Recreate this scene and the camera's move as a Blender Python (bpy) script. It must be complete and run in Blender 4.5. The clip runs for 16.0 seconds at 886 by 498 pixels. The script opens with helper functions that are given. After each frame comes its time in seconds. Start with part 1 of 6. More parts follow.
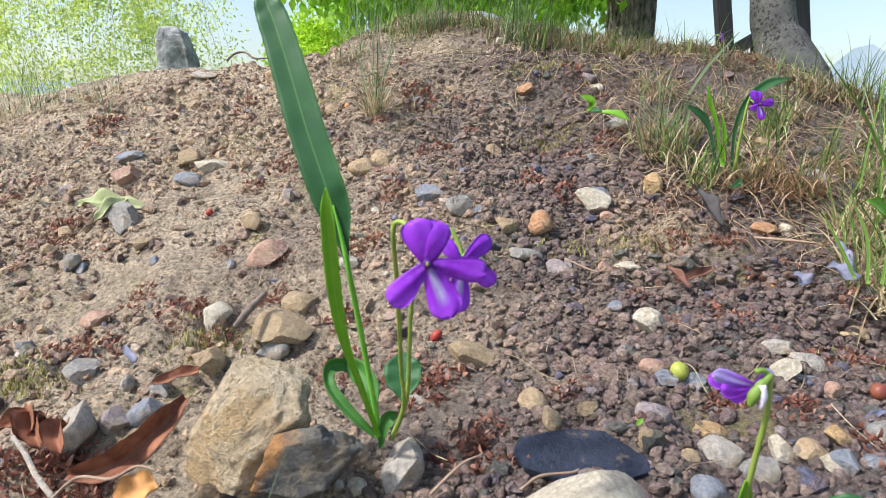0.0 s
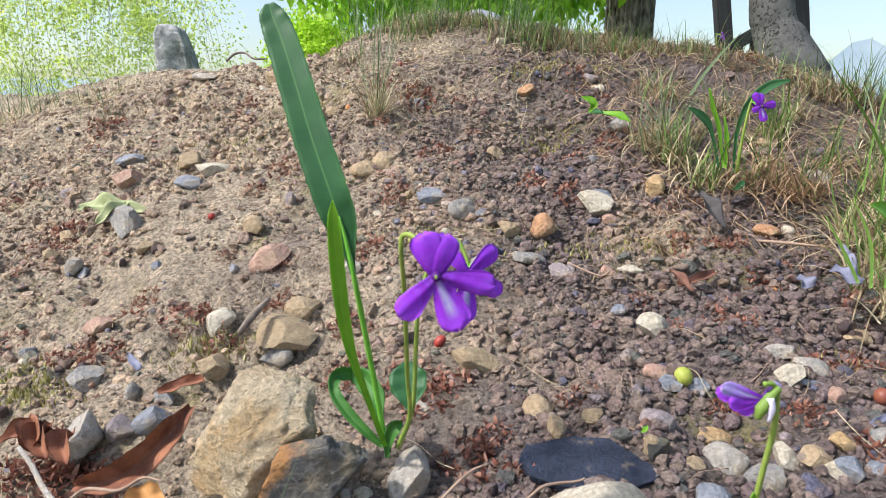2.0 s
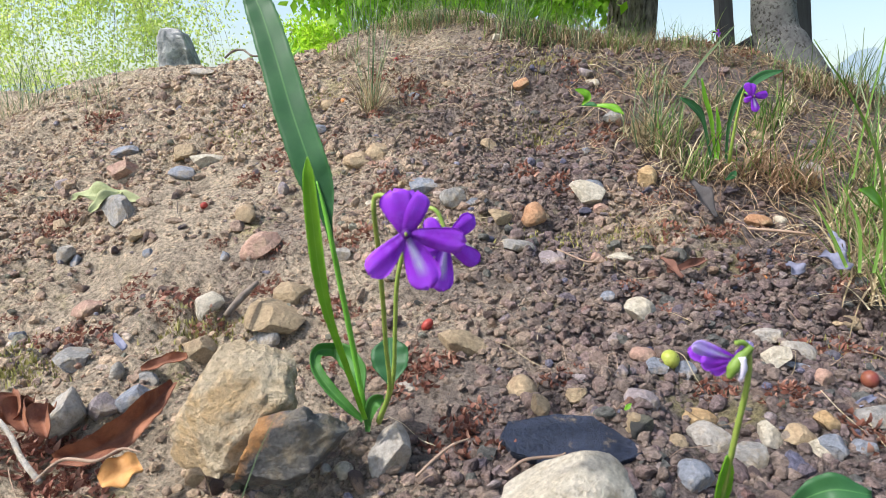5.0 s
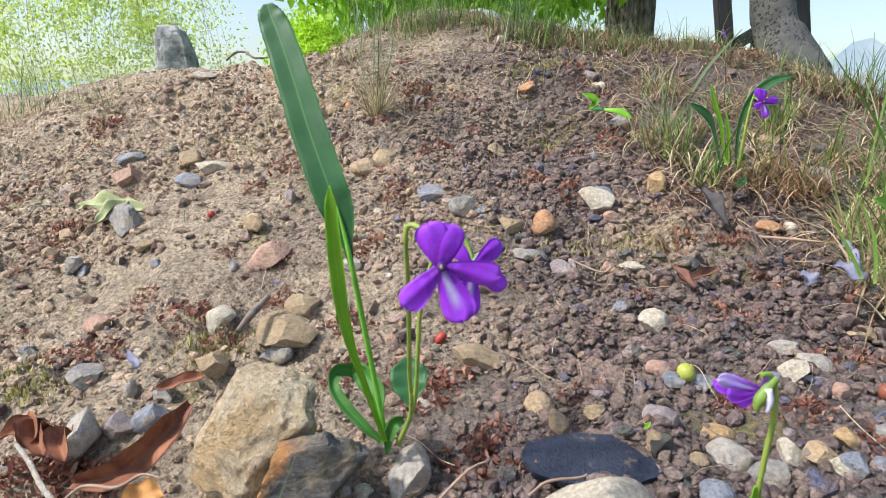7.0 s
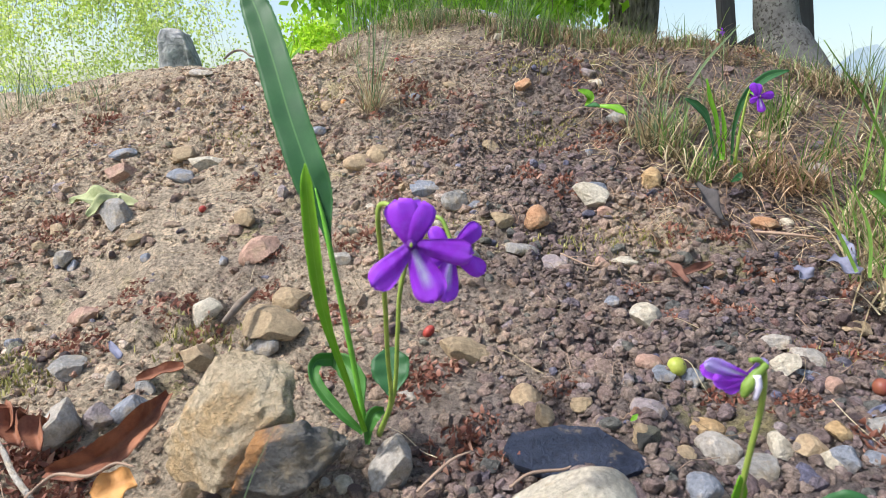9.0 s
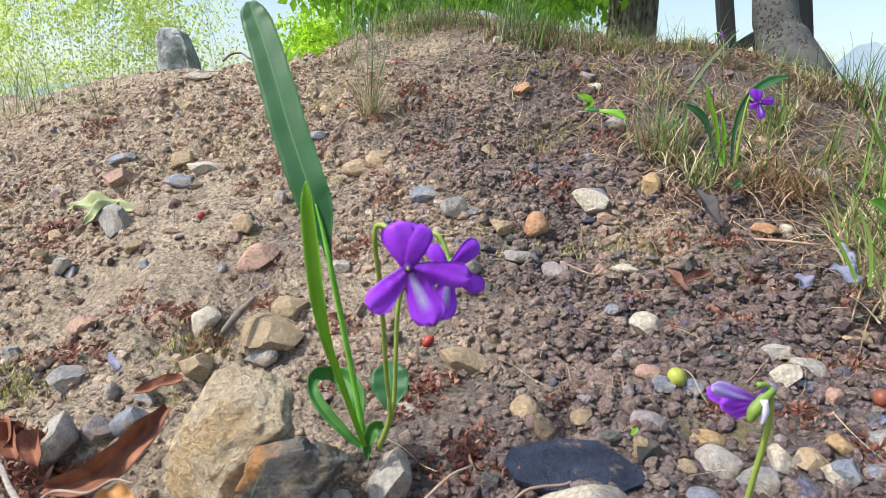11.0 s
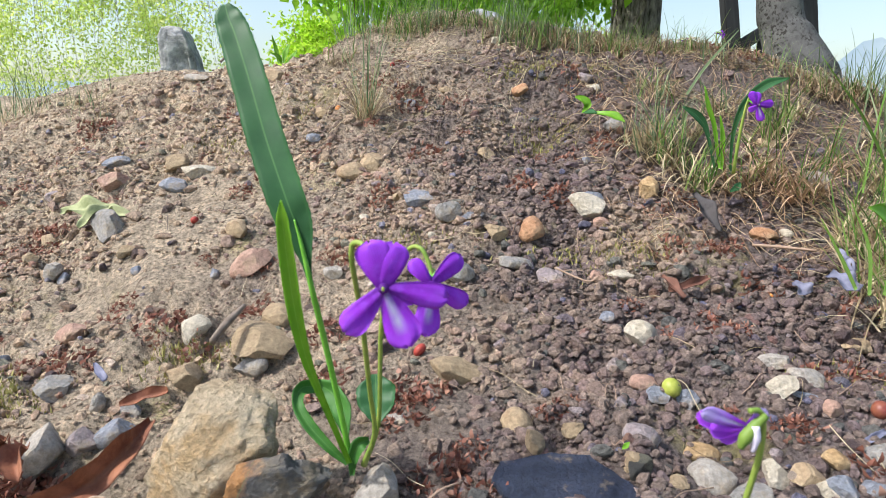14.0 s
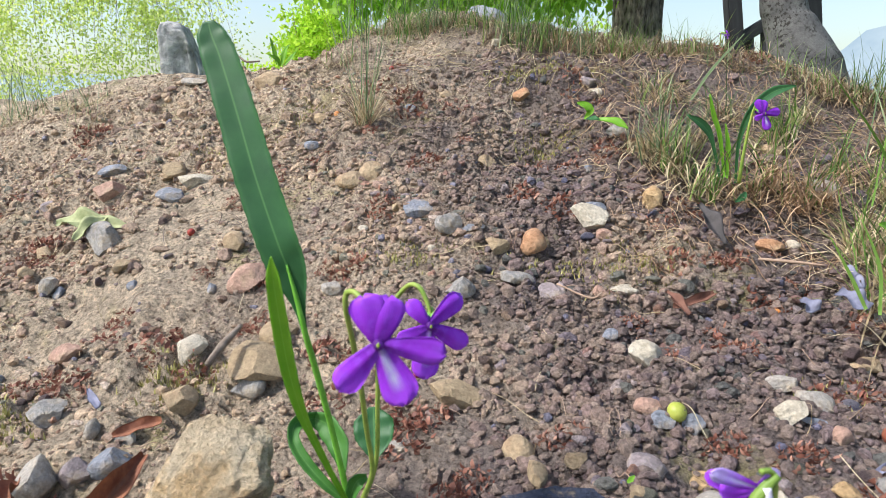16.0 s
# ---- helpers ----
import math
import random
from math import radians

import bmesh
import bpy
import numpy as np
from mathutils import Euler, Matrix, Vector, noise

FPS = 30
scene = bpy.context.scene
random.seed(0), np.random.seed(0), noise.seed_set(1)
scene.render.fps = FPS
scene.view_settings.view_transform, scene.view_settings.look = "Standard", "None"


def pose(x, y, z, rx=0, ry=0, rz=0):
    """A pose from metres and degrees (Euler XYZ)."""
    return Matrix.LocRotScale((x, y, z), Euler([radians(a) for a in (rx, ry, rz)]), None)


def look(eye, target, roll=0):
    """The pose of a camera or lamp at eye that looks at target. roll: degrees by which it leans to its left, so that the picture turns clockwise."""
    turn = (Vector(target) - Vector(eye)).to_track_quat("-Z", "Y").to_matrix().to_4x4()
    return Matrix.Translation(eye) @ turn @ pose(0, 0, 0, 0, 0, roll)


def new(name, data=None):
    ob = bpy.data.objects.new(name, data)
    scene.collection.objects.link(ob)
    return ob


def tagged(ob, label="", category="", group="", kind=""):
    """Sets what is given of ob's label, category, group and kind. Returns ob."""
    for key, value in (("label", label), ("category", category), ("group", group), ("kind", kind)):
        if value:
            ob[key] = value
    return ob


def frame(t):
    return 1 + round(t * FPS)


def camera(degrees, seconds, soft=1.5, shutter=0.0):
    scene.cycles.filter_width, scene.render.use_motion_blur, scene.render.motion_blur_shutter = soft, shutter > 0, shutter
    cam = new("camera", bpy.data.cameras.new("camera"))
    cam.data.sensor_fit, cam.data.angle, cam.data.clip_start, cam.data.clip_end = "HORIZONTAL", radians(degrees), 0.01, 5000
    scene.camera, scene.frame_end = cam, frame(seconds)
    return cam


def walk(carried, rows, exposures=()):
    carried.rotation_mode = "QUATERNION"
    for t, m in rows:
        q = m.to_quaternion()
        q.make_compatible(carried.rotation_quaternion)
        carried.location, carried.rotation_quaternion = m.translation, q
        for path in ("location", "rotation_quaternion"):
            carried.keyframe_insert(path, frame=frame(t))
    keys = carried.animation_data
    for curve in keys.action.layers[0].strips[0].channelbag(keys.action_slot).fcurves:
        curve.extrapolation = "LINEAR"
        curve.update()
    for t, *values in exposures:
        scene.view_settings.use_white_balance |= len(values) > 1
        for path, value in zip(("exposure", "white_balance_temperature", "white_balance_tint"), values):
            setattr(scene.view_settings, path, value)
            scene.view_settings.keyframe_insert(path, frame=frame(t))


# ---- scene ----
# ---- camera ----
cam = camera(70, 16.0, soft=0.6)
cam.data.dof.use_dof, cam.data.dof.focus_distance, cam.data.dof.aperture_fstop = True, 0.6, 42.0
walk(cam, [
    (0, pose(-0.0077, -0.0057, 0.1261, 79.17, -0.38, -0.36)),
    (0.5, pose(-0.0065, -0.0084, 0.1214, 79.34, -0.43, -0.29)),
    (1, pose(-0.0062, -0.0059, 0.1264, 79.08, -0.29, -0.29)),
    (1.5, pose(-0.0086, -0.0031, 0.1306, 78.88, -0.22, -0.43)),
    (2, pose(-0.0098, -0.0047, 0.1308, 78.83, -0.15, -0.47)),
    (2.5, pose(-0.0100, -0.0099, 0.1250, 79.13, -0.23, -0.45)),
    (3, pose(0.0005, -0.0104, 0.1219, 79.33, -0.25, -0.00)),
    (3.5, pose(-0.0018, -0.0060, 0.1246, 79.28, -0.32, -0.16)),
    (4, pose(-0.0007, -0.0052, 0.1227, 79.33, -0.37, -0.17)),
    (6.5, pose(-0.0077, -0.0095, 0.1181, 79.45, -0.24, -0.38)),
    (7, pose(-0.0096, -0.0032, 0.1283, 78.88, 0.00, -0.41)),
    (7.5, pose(-0.0104, -0.0060, 0.1292, 78.82, 0.00, -0.42)),
    (8, pose(-0.0054, -0.0072, 0.1198, 79.33, -0.12, -0.19)),
    (8.5, pose(-0.0020, -0.0023, 0.1202, 79.34, -0.18, -0.06)),
    (11, pose(-0.0020, 0.0016, 0.1266, 79.15, -0.11, -0.14)),
    (11.5, pose(0.0005, -0.0014, 0.1282, 79.04, -0.08, -0.03)),
    (12, pose(0.0018, 0.0037, 0.1313, 78.82, 0.02, 0.07)),
    (12.5, pose(0.0000, 0.0000, 0.1290, 79.00, 0.00, 0.00)),
    (13, pose(0.0005, 0.0067, 0.1352, 78.66, 0.12, 0.01)),
    (13.5, pose(-0.0003, 0.0072, 0.1331, 78.74, 0.08, -0.05)),
    (14, pose(0.0040, 0.0071, 0.1307, 78.91, 0.03, 0.18)),
    (14.5, pose(0.0040, 0.0080, 0.1358, 78.61, 0.17, 0.15)),
    (15, pose(0.0031, 0.0089, 0.1414, 78.37, 0.29, 0.11)),
    (15.5, pose(0.0050, 0.0156, 0.1477, 77.91, 0.37, 0.19)),
    (16, pose(0.0052, 0.0164, 0.1423, 78.21, 0.37, 0.31)),
])

# ---- light ----
SUN_ELEV, SUN_AZ = 50, -108  # height, and compass turn from straight ahead (negative: from the left)
world = bpy.data.worlds.new("sky")
scene.world = world
world.use_nodes = True
_wn = world.node_tree
_sky = _wn.nodes.new("ShaderNodeTexSky")
_sky.sky_type, _sky.sun_disc = "NISHITA", False
_sky.sun_elevation, _sky.sun_rotation = radians(SUN_ELEV), radians(SUN_AZ)
_sky.dust_density, _sky.air_density, _sky.ozone_density = 2.5, 1.25, 1.0
_wn.links.new(_sky.outputs[0], _wn.nodes["Background"].inputs[0])
_wn.nodes["Background"].inputs[1].default_value = 0.15
_sun = bpy.data.lights.new("sun", "SUN")
_sun.energy, _sun.angle, _sun.color = 3.5, radians(4), (0.985, 0.98, 0.965)
_e, _a = radians(SUN_ELEV), radians(SUN_AZ)
new("sun", _sun).matrix_world = look((math.sin(_a) * math.cos(_e) * 9, math.cos(_a) * math.cos(_e) * 9, math.sin(_e) * 9), (0, 0, 0))
scene.view_settings.exposure = 0.63


# ---- materials ----
def nodes_of(name, rough=0.8, spec=0.3):
    m = bpy.data.materials.new(name)
    m.use_nodes = True
    b = m.node_tree.nodes["Principled BSDF"]
    b.inputs["Roughness"].default_value = rough
    b.inputs["Specular IOR Level"].default_value = spec
    return m, m.node_tree, b


def noise_node(nt, scale, detail=5.0, rough=0.6, coords="Object"):
    tc = nt.nodes.new("ShaderNodeTexCoord")
    n = nt.nodes.new("ShaderNodeTexNoise")
    n.inputs["Scale"].default_value, n.inputs["Detail"].default_value, n.inputs["Roughness"].default_value = scale, detail, rough
    nt.links.new(tc.outputs[coords], n.inputs["Vector"])
    return n


def ramp_node(nt, fac, stops):
    r = nt.nodes.new("ShaderNodeValToRGB")
    while len(r.color_ramp.elements) < len(stops):
        r.color_ramp.elements.new(0.5)
    for e, (p, c) in zip(r.color_ramp.elements, stops):
        e.position, e.color = p, (*c, 1)
    nt.links.new(fac, r.inputs[0])
    return r


def mix_node(nt, a, b, fac, mode="MIX"):
    m = nt.nodes.new("ShaderNodeMix")
    m.data_type, m.blend_type = "RGBA", mode
    for sock, v in ((m.inputs["Factor"], fac), (m.inputs["A"], a), (m.inputs["B"], b)):
        if isinstance(v, (int, float)):
            sock.default_value = v
        elif isinstance(v, tuple):
            sock.default_value = (*v, 1)
        else:
            nt.links.new(v, sock)
    return m.outputs["Result"]


def bump_node(nt, b, height, strength, distance):
    n = nt.nodes.new("ShaderNodeBump")
    n.inputs["Strength"].default_value, n.inputs["Distance"].default_value = strength, distance
    nt.links.new(height, n.inputs["Height"])
    nt.links.new(n.outputs[0], b.inputs["Normal"])


def soil_and_sun_tint(nt, dry, damp):
    """The earth is yellower and drier on one side of the bank, browner on the other, with a ragged change between; the
    sunlit side is also painted brighter.
    """
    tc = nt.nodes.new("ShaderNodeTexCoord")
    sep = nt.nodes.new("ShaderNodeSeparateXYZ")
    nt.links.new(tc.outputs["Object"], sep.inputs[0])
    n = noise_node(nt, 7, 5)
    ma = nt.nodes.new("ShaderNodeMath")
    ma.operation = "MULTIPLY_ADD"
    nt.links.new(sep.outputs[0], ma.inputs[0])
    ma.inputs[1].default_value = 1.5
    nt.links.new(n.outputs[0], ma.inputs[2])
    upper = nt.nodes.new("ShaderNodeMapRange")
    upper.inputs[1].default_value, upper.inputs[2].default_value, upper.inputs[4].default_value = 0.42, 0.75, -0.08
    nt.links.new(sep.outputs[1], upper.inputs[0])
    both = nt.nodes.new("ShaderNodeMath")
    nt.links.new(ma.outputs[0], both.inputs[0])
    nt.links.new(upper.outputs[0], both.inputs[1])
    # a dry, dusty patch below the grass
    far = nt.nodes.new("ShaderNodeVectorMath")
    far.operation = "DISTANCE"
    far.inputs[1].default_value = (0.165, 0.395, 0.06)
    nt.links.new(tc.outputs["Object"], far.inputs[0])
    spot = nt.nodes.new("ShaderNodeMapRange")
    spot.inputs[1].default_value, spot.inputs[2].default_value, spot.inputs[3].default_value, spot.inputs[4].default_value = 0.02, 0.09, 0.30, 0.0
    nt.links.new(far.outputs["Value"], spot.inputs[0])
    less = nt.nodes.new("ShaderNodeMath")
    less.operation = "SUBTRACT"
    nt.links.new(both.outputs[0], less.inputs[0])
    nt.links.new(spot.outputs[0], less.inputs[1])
    # dry: yellow soil with sun brightness painted in; damp: browner, duller soil
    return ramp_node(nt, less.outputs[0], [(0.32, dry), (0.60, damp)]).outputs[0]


def soil_material():
    m, nt, b = nodes_of("soil", 0.95, 0.15)
    mid, fine, moss = noise_node(nt, 55, 7, 0.7), noise_node(nt, 380, 7, 0.75), noise_node(nt, 13, 6, 0.7)
    # soil colour of both sides, the left one raised for its sunlight
    tone = soil_and_sun_tint(nt, (0.58, 0.475, 0.36), (0.212, 0.174, 0.166))
    tone = mix_node(nt, tone, (0.36, 0.32, 0.12), ramp_node(nt, moss.outputs[0], [(0.56, (0, 0, 0)), (0.68, (0.7, 0.7, 0.7))]).outputs[0])
    patch = ramp_node(nt, mid.outputs[0], [(0.30, (0.42, 0.38, 0.36)), (0.48, (0.9, 0.89, 0.88)), (0.72, (1.3, 1.25, 1.18))])
    grain = ramp_node(nt, fine.outputs[0], [(0.36, (0.26, 0.245, 0.235)), (0.5, (1, 1, 1)), (0.65, (1.65, 1.62, 1.58))])
    c = mix_node(nt, mix_node(nt, tone, patch.outputs[0], 0.85, "MULTIPLY"), grain.outputs[0], 0.85, "MULTIPLY")
    # away from the bank the ground is turf
    tc = nt.nodes.new("ShaderNodeTexCoord")
    far = nt.nodes.new("ShaderNodeVectorMath")
    far.operation = "DISTANCE"
    far.inputs[1].default_value = (0, 0.4, 0.1)
    nt.links.new(tc.outputs["Object"], far.inputs[0])
    grown = nt.nodes.new("ShaderNodeMapRange")
    grown.inputs[1].default_value, grown.inputs[2].default_value = 0.95, 1.5
    nt.links.new(far.outputs["Value"], grown.inputs[0])
    turf = ramp_node(nt, mid.outputs[0], [(0.35, (0.06, 0.11, 0.025)), (0.65, (0.17, 0.20, 0.07))])
    c = mix_node(nt, c, turf.outputs[0], grown.outputs[0])
    nt.links.new(c, b.inputs["Base Color"])
    add = nt.nodes.new("ShaderNodeMath")
    nt.links.new(mid.outputs[0], add.inputs[0])
    nt.links.new(fine.outputs[0], add.inputs[1])
    bump_node(nt, b, add.outputs[0], 1.0, 0.007)
    return m


def gravel_material(name, stops, single=False):
    """Crumbs and pebbles: every island takes a colour of its own, tinted by the side of the bank."""
    m, nt, b = nodes_of(name, 0.9, 0.2)
    geo = nt.nodes.new("ShaderNodeNewGeometry")
    r = ramp_node(nt, nt.nodes.new("ShaderNodeObjectInfo").outputs["Random"] if single else geo.outputs["Random Per Island"], stops)
    r.color_ramp.interpolation = "CONSTANT"
    fine = noise_node(nt, 500, 5, 0.7)
    g = ramp_node(nt, fine.outputs[0], [(0.32, (0.36, 0.345, 0.33)), (0.5, (0.95, 0.94, 0.93)), (0.68, (1.6, 1.57, 1.54))])
    # tint holds the soil's hue and painted sunlight: brighter left, darker right
    c = mix_node(nt, r.outputs[0], soil_and_sun_tint(nt, (1.14, 1.04, 1.03), (0.55, 0.515, 0.62)), 1.0, "MULTIPLY")
    nt.links.new(mix_node(nt, c, g.outputs[0], 0.85, "MULTIPLY"), b.inputs["Base Color"])
    bump_node(nt, b, fine.outputs[0], 0.9, 0.003)
    return m


def stone_material(name, dark, light, dust=(0.42, 0.32, 0.2), dusty=0.35, rough=0.75, stain=None, relief=0.003, edge=None):
    """Weathered stone with mottling, fine grain and a film of dried earth."""
    m, nt, b = nodes_of(name, rough, 0.35)
    broad, fine, film = noise_node(nt, 60, 5), noise_node(nt, 480, 6, 0.7), noise_node(nt, 95, 6, 0.65)
    c = ramp_node(nt, broad.outputs[0], [(0.33, dark), (0.66, light)]).outputs[0]
    if stain:
        s = noise_node(nt, 38, 4)
        mask = ramp_node(nt, s.outputs[0], [(0.52, (0, 0, 0)), (0.62, (1, 1, 1))])
        c = mix_node(nt, c, stain, mask.outputs[0])
    if edge:
        tc = nt.nodes.new("ShaderNodeTexCoord")
        up = nt.nodes.new("ShaderNodeVectorMath")
        up.operation = "DOT_PRODUCT"
        up.inputs[1].default_value = (-0.75 / 0.03, 0, 1.0 / 0.03)
        nt.links.new(tc.outputs["Object"], up.inputs[0])
        add = nt.nodes.new("ShaderNodeMath")
        nt.links.new(up.outputs["Value"], add.inputs[0])
        nt.links.new(broad.outputs[0], add.inputs[1])
        mask = ramp_node(nt, add.outputs[0], [(0.80, (0, 0, 0)), (0.95, (1, 1, 1))])
        c = mix_node(nt, c, edge, mask.outputs[0])
    mask = ramp_node(nt, film.outputs[0], [(0.62 - dusty * 0.5, (0, 0, 0)), (0.78 - dusty * 0.3, (0.8, 0.8, 0.8))])
    c = mix_node(nt, c, dust, mask.outputs[0])
    g = ramp_node(nt, fine.outputs[0], [(0.3, (0.58, 0.57, 0.56)), (0.7, (1.28, 1.27, 1.26))])
    nt.links.new(mix_node(nt, c, g.outputs[0], 0.85, "MULTIPLY"), b.inputs["Base Color"])
    bump_node(nt, b, fine.outputs[0], 0.9, relief)
    return m


def leaf_material(name, dark, light, vein=None, rough=0.45, through_light=0.35, scale=90):
    """Leaves: a thin blade that lets some light through, with a paler midrib along the middle of its UVs."""
    m, nt, b = nodes_of(name, rough, 0.4)
    n = noise_node(nt, scale, 4)
    c = ramp_node(nt, n.outputs[0], [(0.3, dark), (0.7, light)]).outputs[0]
    if vein:
        uv = nt.nodes.new("ShaderNodeTexCoord")
        sep = nt.nodes.new("ShaderNodeSeparateXYZ")
        nt.links.new(uv.outputs["UV"], sep.inputs[0])
        rib = ramp_node(nt, sep.outputs[0], [(0.465, (0, 0, 0)), (0.5, (0.8, 0.8, 0.8)), (0.535, (0, 0, 0))])
        wave = nt.nodes.new("ShaderNodeTexWave")
        wave.inputs["Scale"].default_value, wave.inputs["Distortion"].default_value = 9, 3
        nt.links.new(uv.outputs["UV"], wave.inputs["Vector"])
        c = mix_node(nt, c, mix_node(nt, c, vein, 0.1), wave.outputs[0])
        c = mix_node(nt, c, vein, rib.outputs[0])
    nt.links.new(c, b.inputs["Base Color"])
    tr = nt.nodes.new("ShaderNodeBsdfTranslucent")
    nt.links.new(c, tr.inputs[0])
    mix = nt.nodes.new("ShaderNodeMixShader")
    mix.inputs[0].default_value = through_light
    nt.links.new(b.outputs[0], mix.inputs[1])
    nt.links.new(tr.outputs[0], mix.inputs[2])
    nt.links.new(mix.outputs[0], nt.nodes["Material Output"].inputs[0])
    return m


def blade_material(name, stops, through_light=0.3, rough=0.55):
    """Grass, straw and tree leaves in one mesh: each blade takes its own shade."""
    m, nt, b = nodes_of(name, rough, 0.3)
    geo = nt.nodes.new("ShaderNodeNewGeometry")
    r = ramp_node(nt, geo.outputs["Random Per Island"], stops)
    nt.links.new(r.outputs[0], b.inputs["Base Color"])
    tr = nt.nodes.new("ShaderNodeBsdfTranslucent")
    nt.links.new(r.outputs[0], tr.inputs[0])
    mix = nt.nodes.new("ShaderNodeMixShader")
    mix.inputs[0].default_value = through_light
    nt.links.new(b.outputs[0], mix.inputs[1])
    nt.links.new(tr.outputs[0], mix.inputs[2])
    nt.links.new(mix.outputs[0], nt.nodes["Material Output"].inputs[0])
    return m


def petal_material(name, pale, tip=False):
    """Violet petal, darker at the throat; the lower petal has a white, purple-veined middle."""
    m, nt, b = nodes_of(name, 0.5, 0.25)
    tc = nt.nodes.new("ShaderNodeTexCoord")
    sep = nt.nodes.new("ShaderNodeSeparateXYZ")
    nt.links.new(tc.outputs["UV"], sep.inputs[0])
    length = ramp_node(nt, sep.outputs[1], [(0.0, (0.10, 0.01, 0.22)), (0.22, (0.26, 0.025, 0.55)), (0.6, (0.40, 0.05, 0.80)), (1.0, (0.46, 0.09, 0.88))])
    c = length.outputs[0]
    if pale:
        across = ramp_node(nt, sep.outputs[0], [(0.26, (0, 0, 0)), (0.5, (1, 1, 1)), (0.74, (0, 0, 0))])
        along = ramp_node(nt, sep.outputs[1], [(0.08, (0.4, 0.4, 0.4)), (0.25, (1, 1, 1)), (0.55, (1, 1, 1)), (0.8, (0, 0, 0))])
        mask = mix_node(nt, across.outputs[0], along.outputs[0], 1.0, "MULTIPLY")
        c = mix_node(nt, c, (0.72, 0.72, 0.92), mask)
    if tip:
        c = mix_node(nt, c, (0.72, 0.68, 0.95), ramp_node(nt, sep.outputs[1], [(0.25, (0, 0, 0)), (0.9, (0.85, 0.85, 0.85))]).outputs[0])
    vein = nt.nodes.new("ShaderNodeTexWave")
    vein.inputs["Scale"].default_value, vein.inputs["Distortion"].default_value = 5, 1.5
    nt.links.new(tc.outputs["UV"], vein.inputs["Vector"])
    c = mix_node(nt, c, mix_node(nt, c, (0.14, 0.01, 0.40), 0.4), vein.outputs[0])
    mottle = noise_node(nt, 420, 4, 0.6, "Object")
    c = mix_node(nt, c, (0.40, 0.12, 0.86), ramp_node(nt, mottle.outputs[0], [(0.45, (0, 0, 0)), (0.75, (0.55, 0.55, 0.55))]).outputs[0])
    bump_node(nt, b, mottle.outputs[0], 0.25, 0.0006)
    nt.links.new(c, b.inputs["Base Color"])
    tr = nt.nodes.new("ShaderNodeBsdfTranslucent")
    nt.links.new(c, tr.inputs[0])
    mix = nt.nodes.new("ShaderNodeMixShader")
    mix.inputs[0].default_value = 0.35
    nt.links.new(b.outputs[0], mix.inputs[1])
    nt.links.new(tr.outputs[0], mix.inputs[2])
    nt.links.new(mix.outputs[0], nt.nodes["Material Output"].inputs[0])
    return m


def plain_material(name, dark, light, scale=60, rough=0.7, bump=0.4, dist=0.002, spec=0.3, stretch=None, coords="Object"):
    m, nt, b = nodes_of(name, rough, spec)
    n = noise_node(nt, scale, 6, 0.65, coords)
    if stretch:
        mp = nt.nodes.new("ShaderNodeMapping")
        mp.inputs["Scale"].default_value = stretch
        nt.links.new(n.inputs["Vector"].links[0].from_socket, mp.inputs[0])
        nt.links.new(mp.outputs[0], n.inputs["Vector"])
    nt.links.new(ramp_node(nt, n.outputs[0], [(0.32, dark), (0.68, light)]).outputs[0], b.inputs["Base Color"])
    bump_node(nt, b, n.outputs[0], bump, dist)
    return m


SOIL = soil_material()
GRAVEL_TONES = [
    (0.0, (0.36, 0.28, 0.21)), (0.2, (0.20, 0.21, 0.165)), (0.36, (0.40, 0.31, 0.23)), (0.5, (0.31, 0.24, 0.20)),
    (0.62, (0.36, 0.29, 0.24)), (0.74, (0.27, 0.24, 0.235)), (0.82, (0.45, 0.37, 0.28)), (0.90, (0.25, 0.26, 0.31)),
    (0.93, (0.37, 0.24, 0.18)), (0.965, (0.52, 0.46, 0.38))]
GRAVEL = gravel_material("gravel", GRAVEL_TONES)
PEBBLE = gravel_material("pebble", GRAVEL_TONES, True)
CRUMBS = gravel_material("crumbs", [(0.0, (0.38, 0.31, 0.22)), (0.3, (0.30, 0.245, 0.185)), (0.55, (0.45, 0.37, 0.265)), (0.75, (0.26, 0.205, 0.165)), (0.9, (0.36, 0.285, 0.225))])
TAN = stone_material("tan stone", (0.40, 0.28, 0.17), (0.55, 0.42, 0.28), dusty=0.45)
OCHRE = stone_material("ochre stone", (0.42, 0.26, 0.12), (0.60, 0.43, 0.24), dusty=0.2)
PINK = stone_material("pink stone", (0.42, 0.25, 0.19), (0.55, 0.37, 0.29), dusty=0.2)
ORANGE = stone_material("orange stone", (0.45, 0.22, 0.11), (0.56, 0.34, 0.2), dusty=0.2)
CREAM = stone_material("cream stone", (0.52, 0.45, 0.34), (0.68, 0.62, 0.52), dusty=0.15)
PALE = stone_material("pale grey stone", (0.38, 0.34, 0.30), (0.56, 0.52, 0.47), dusty=0.3)
GREY = stone_material("grey stone", (0.26, 0.25, 0.24), (0.42, 0.40, 0.38), dusty=0.3)
BLUE = stone_material("blue-grey stone", (0.20, 0.22, 0.265), (0.37, 0.385, 0.435), dusty=0.25)
MAUVE = stone_material("mauve stone", (0.27, 0.22, 0.23), (0.42, 0.36, 0.36), dusty=0.25)
SLATE = stone_material("dark slate", (0.020, 0.028, 0.052), (0.040, 0.050, 0.086), dusty=0.02, rough=0.65)
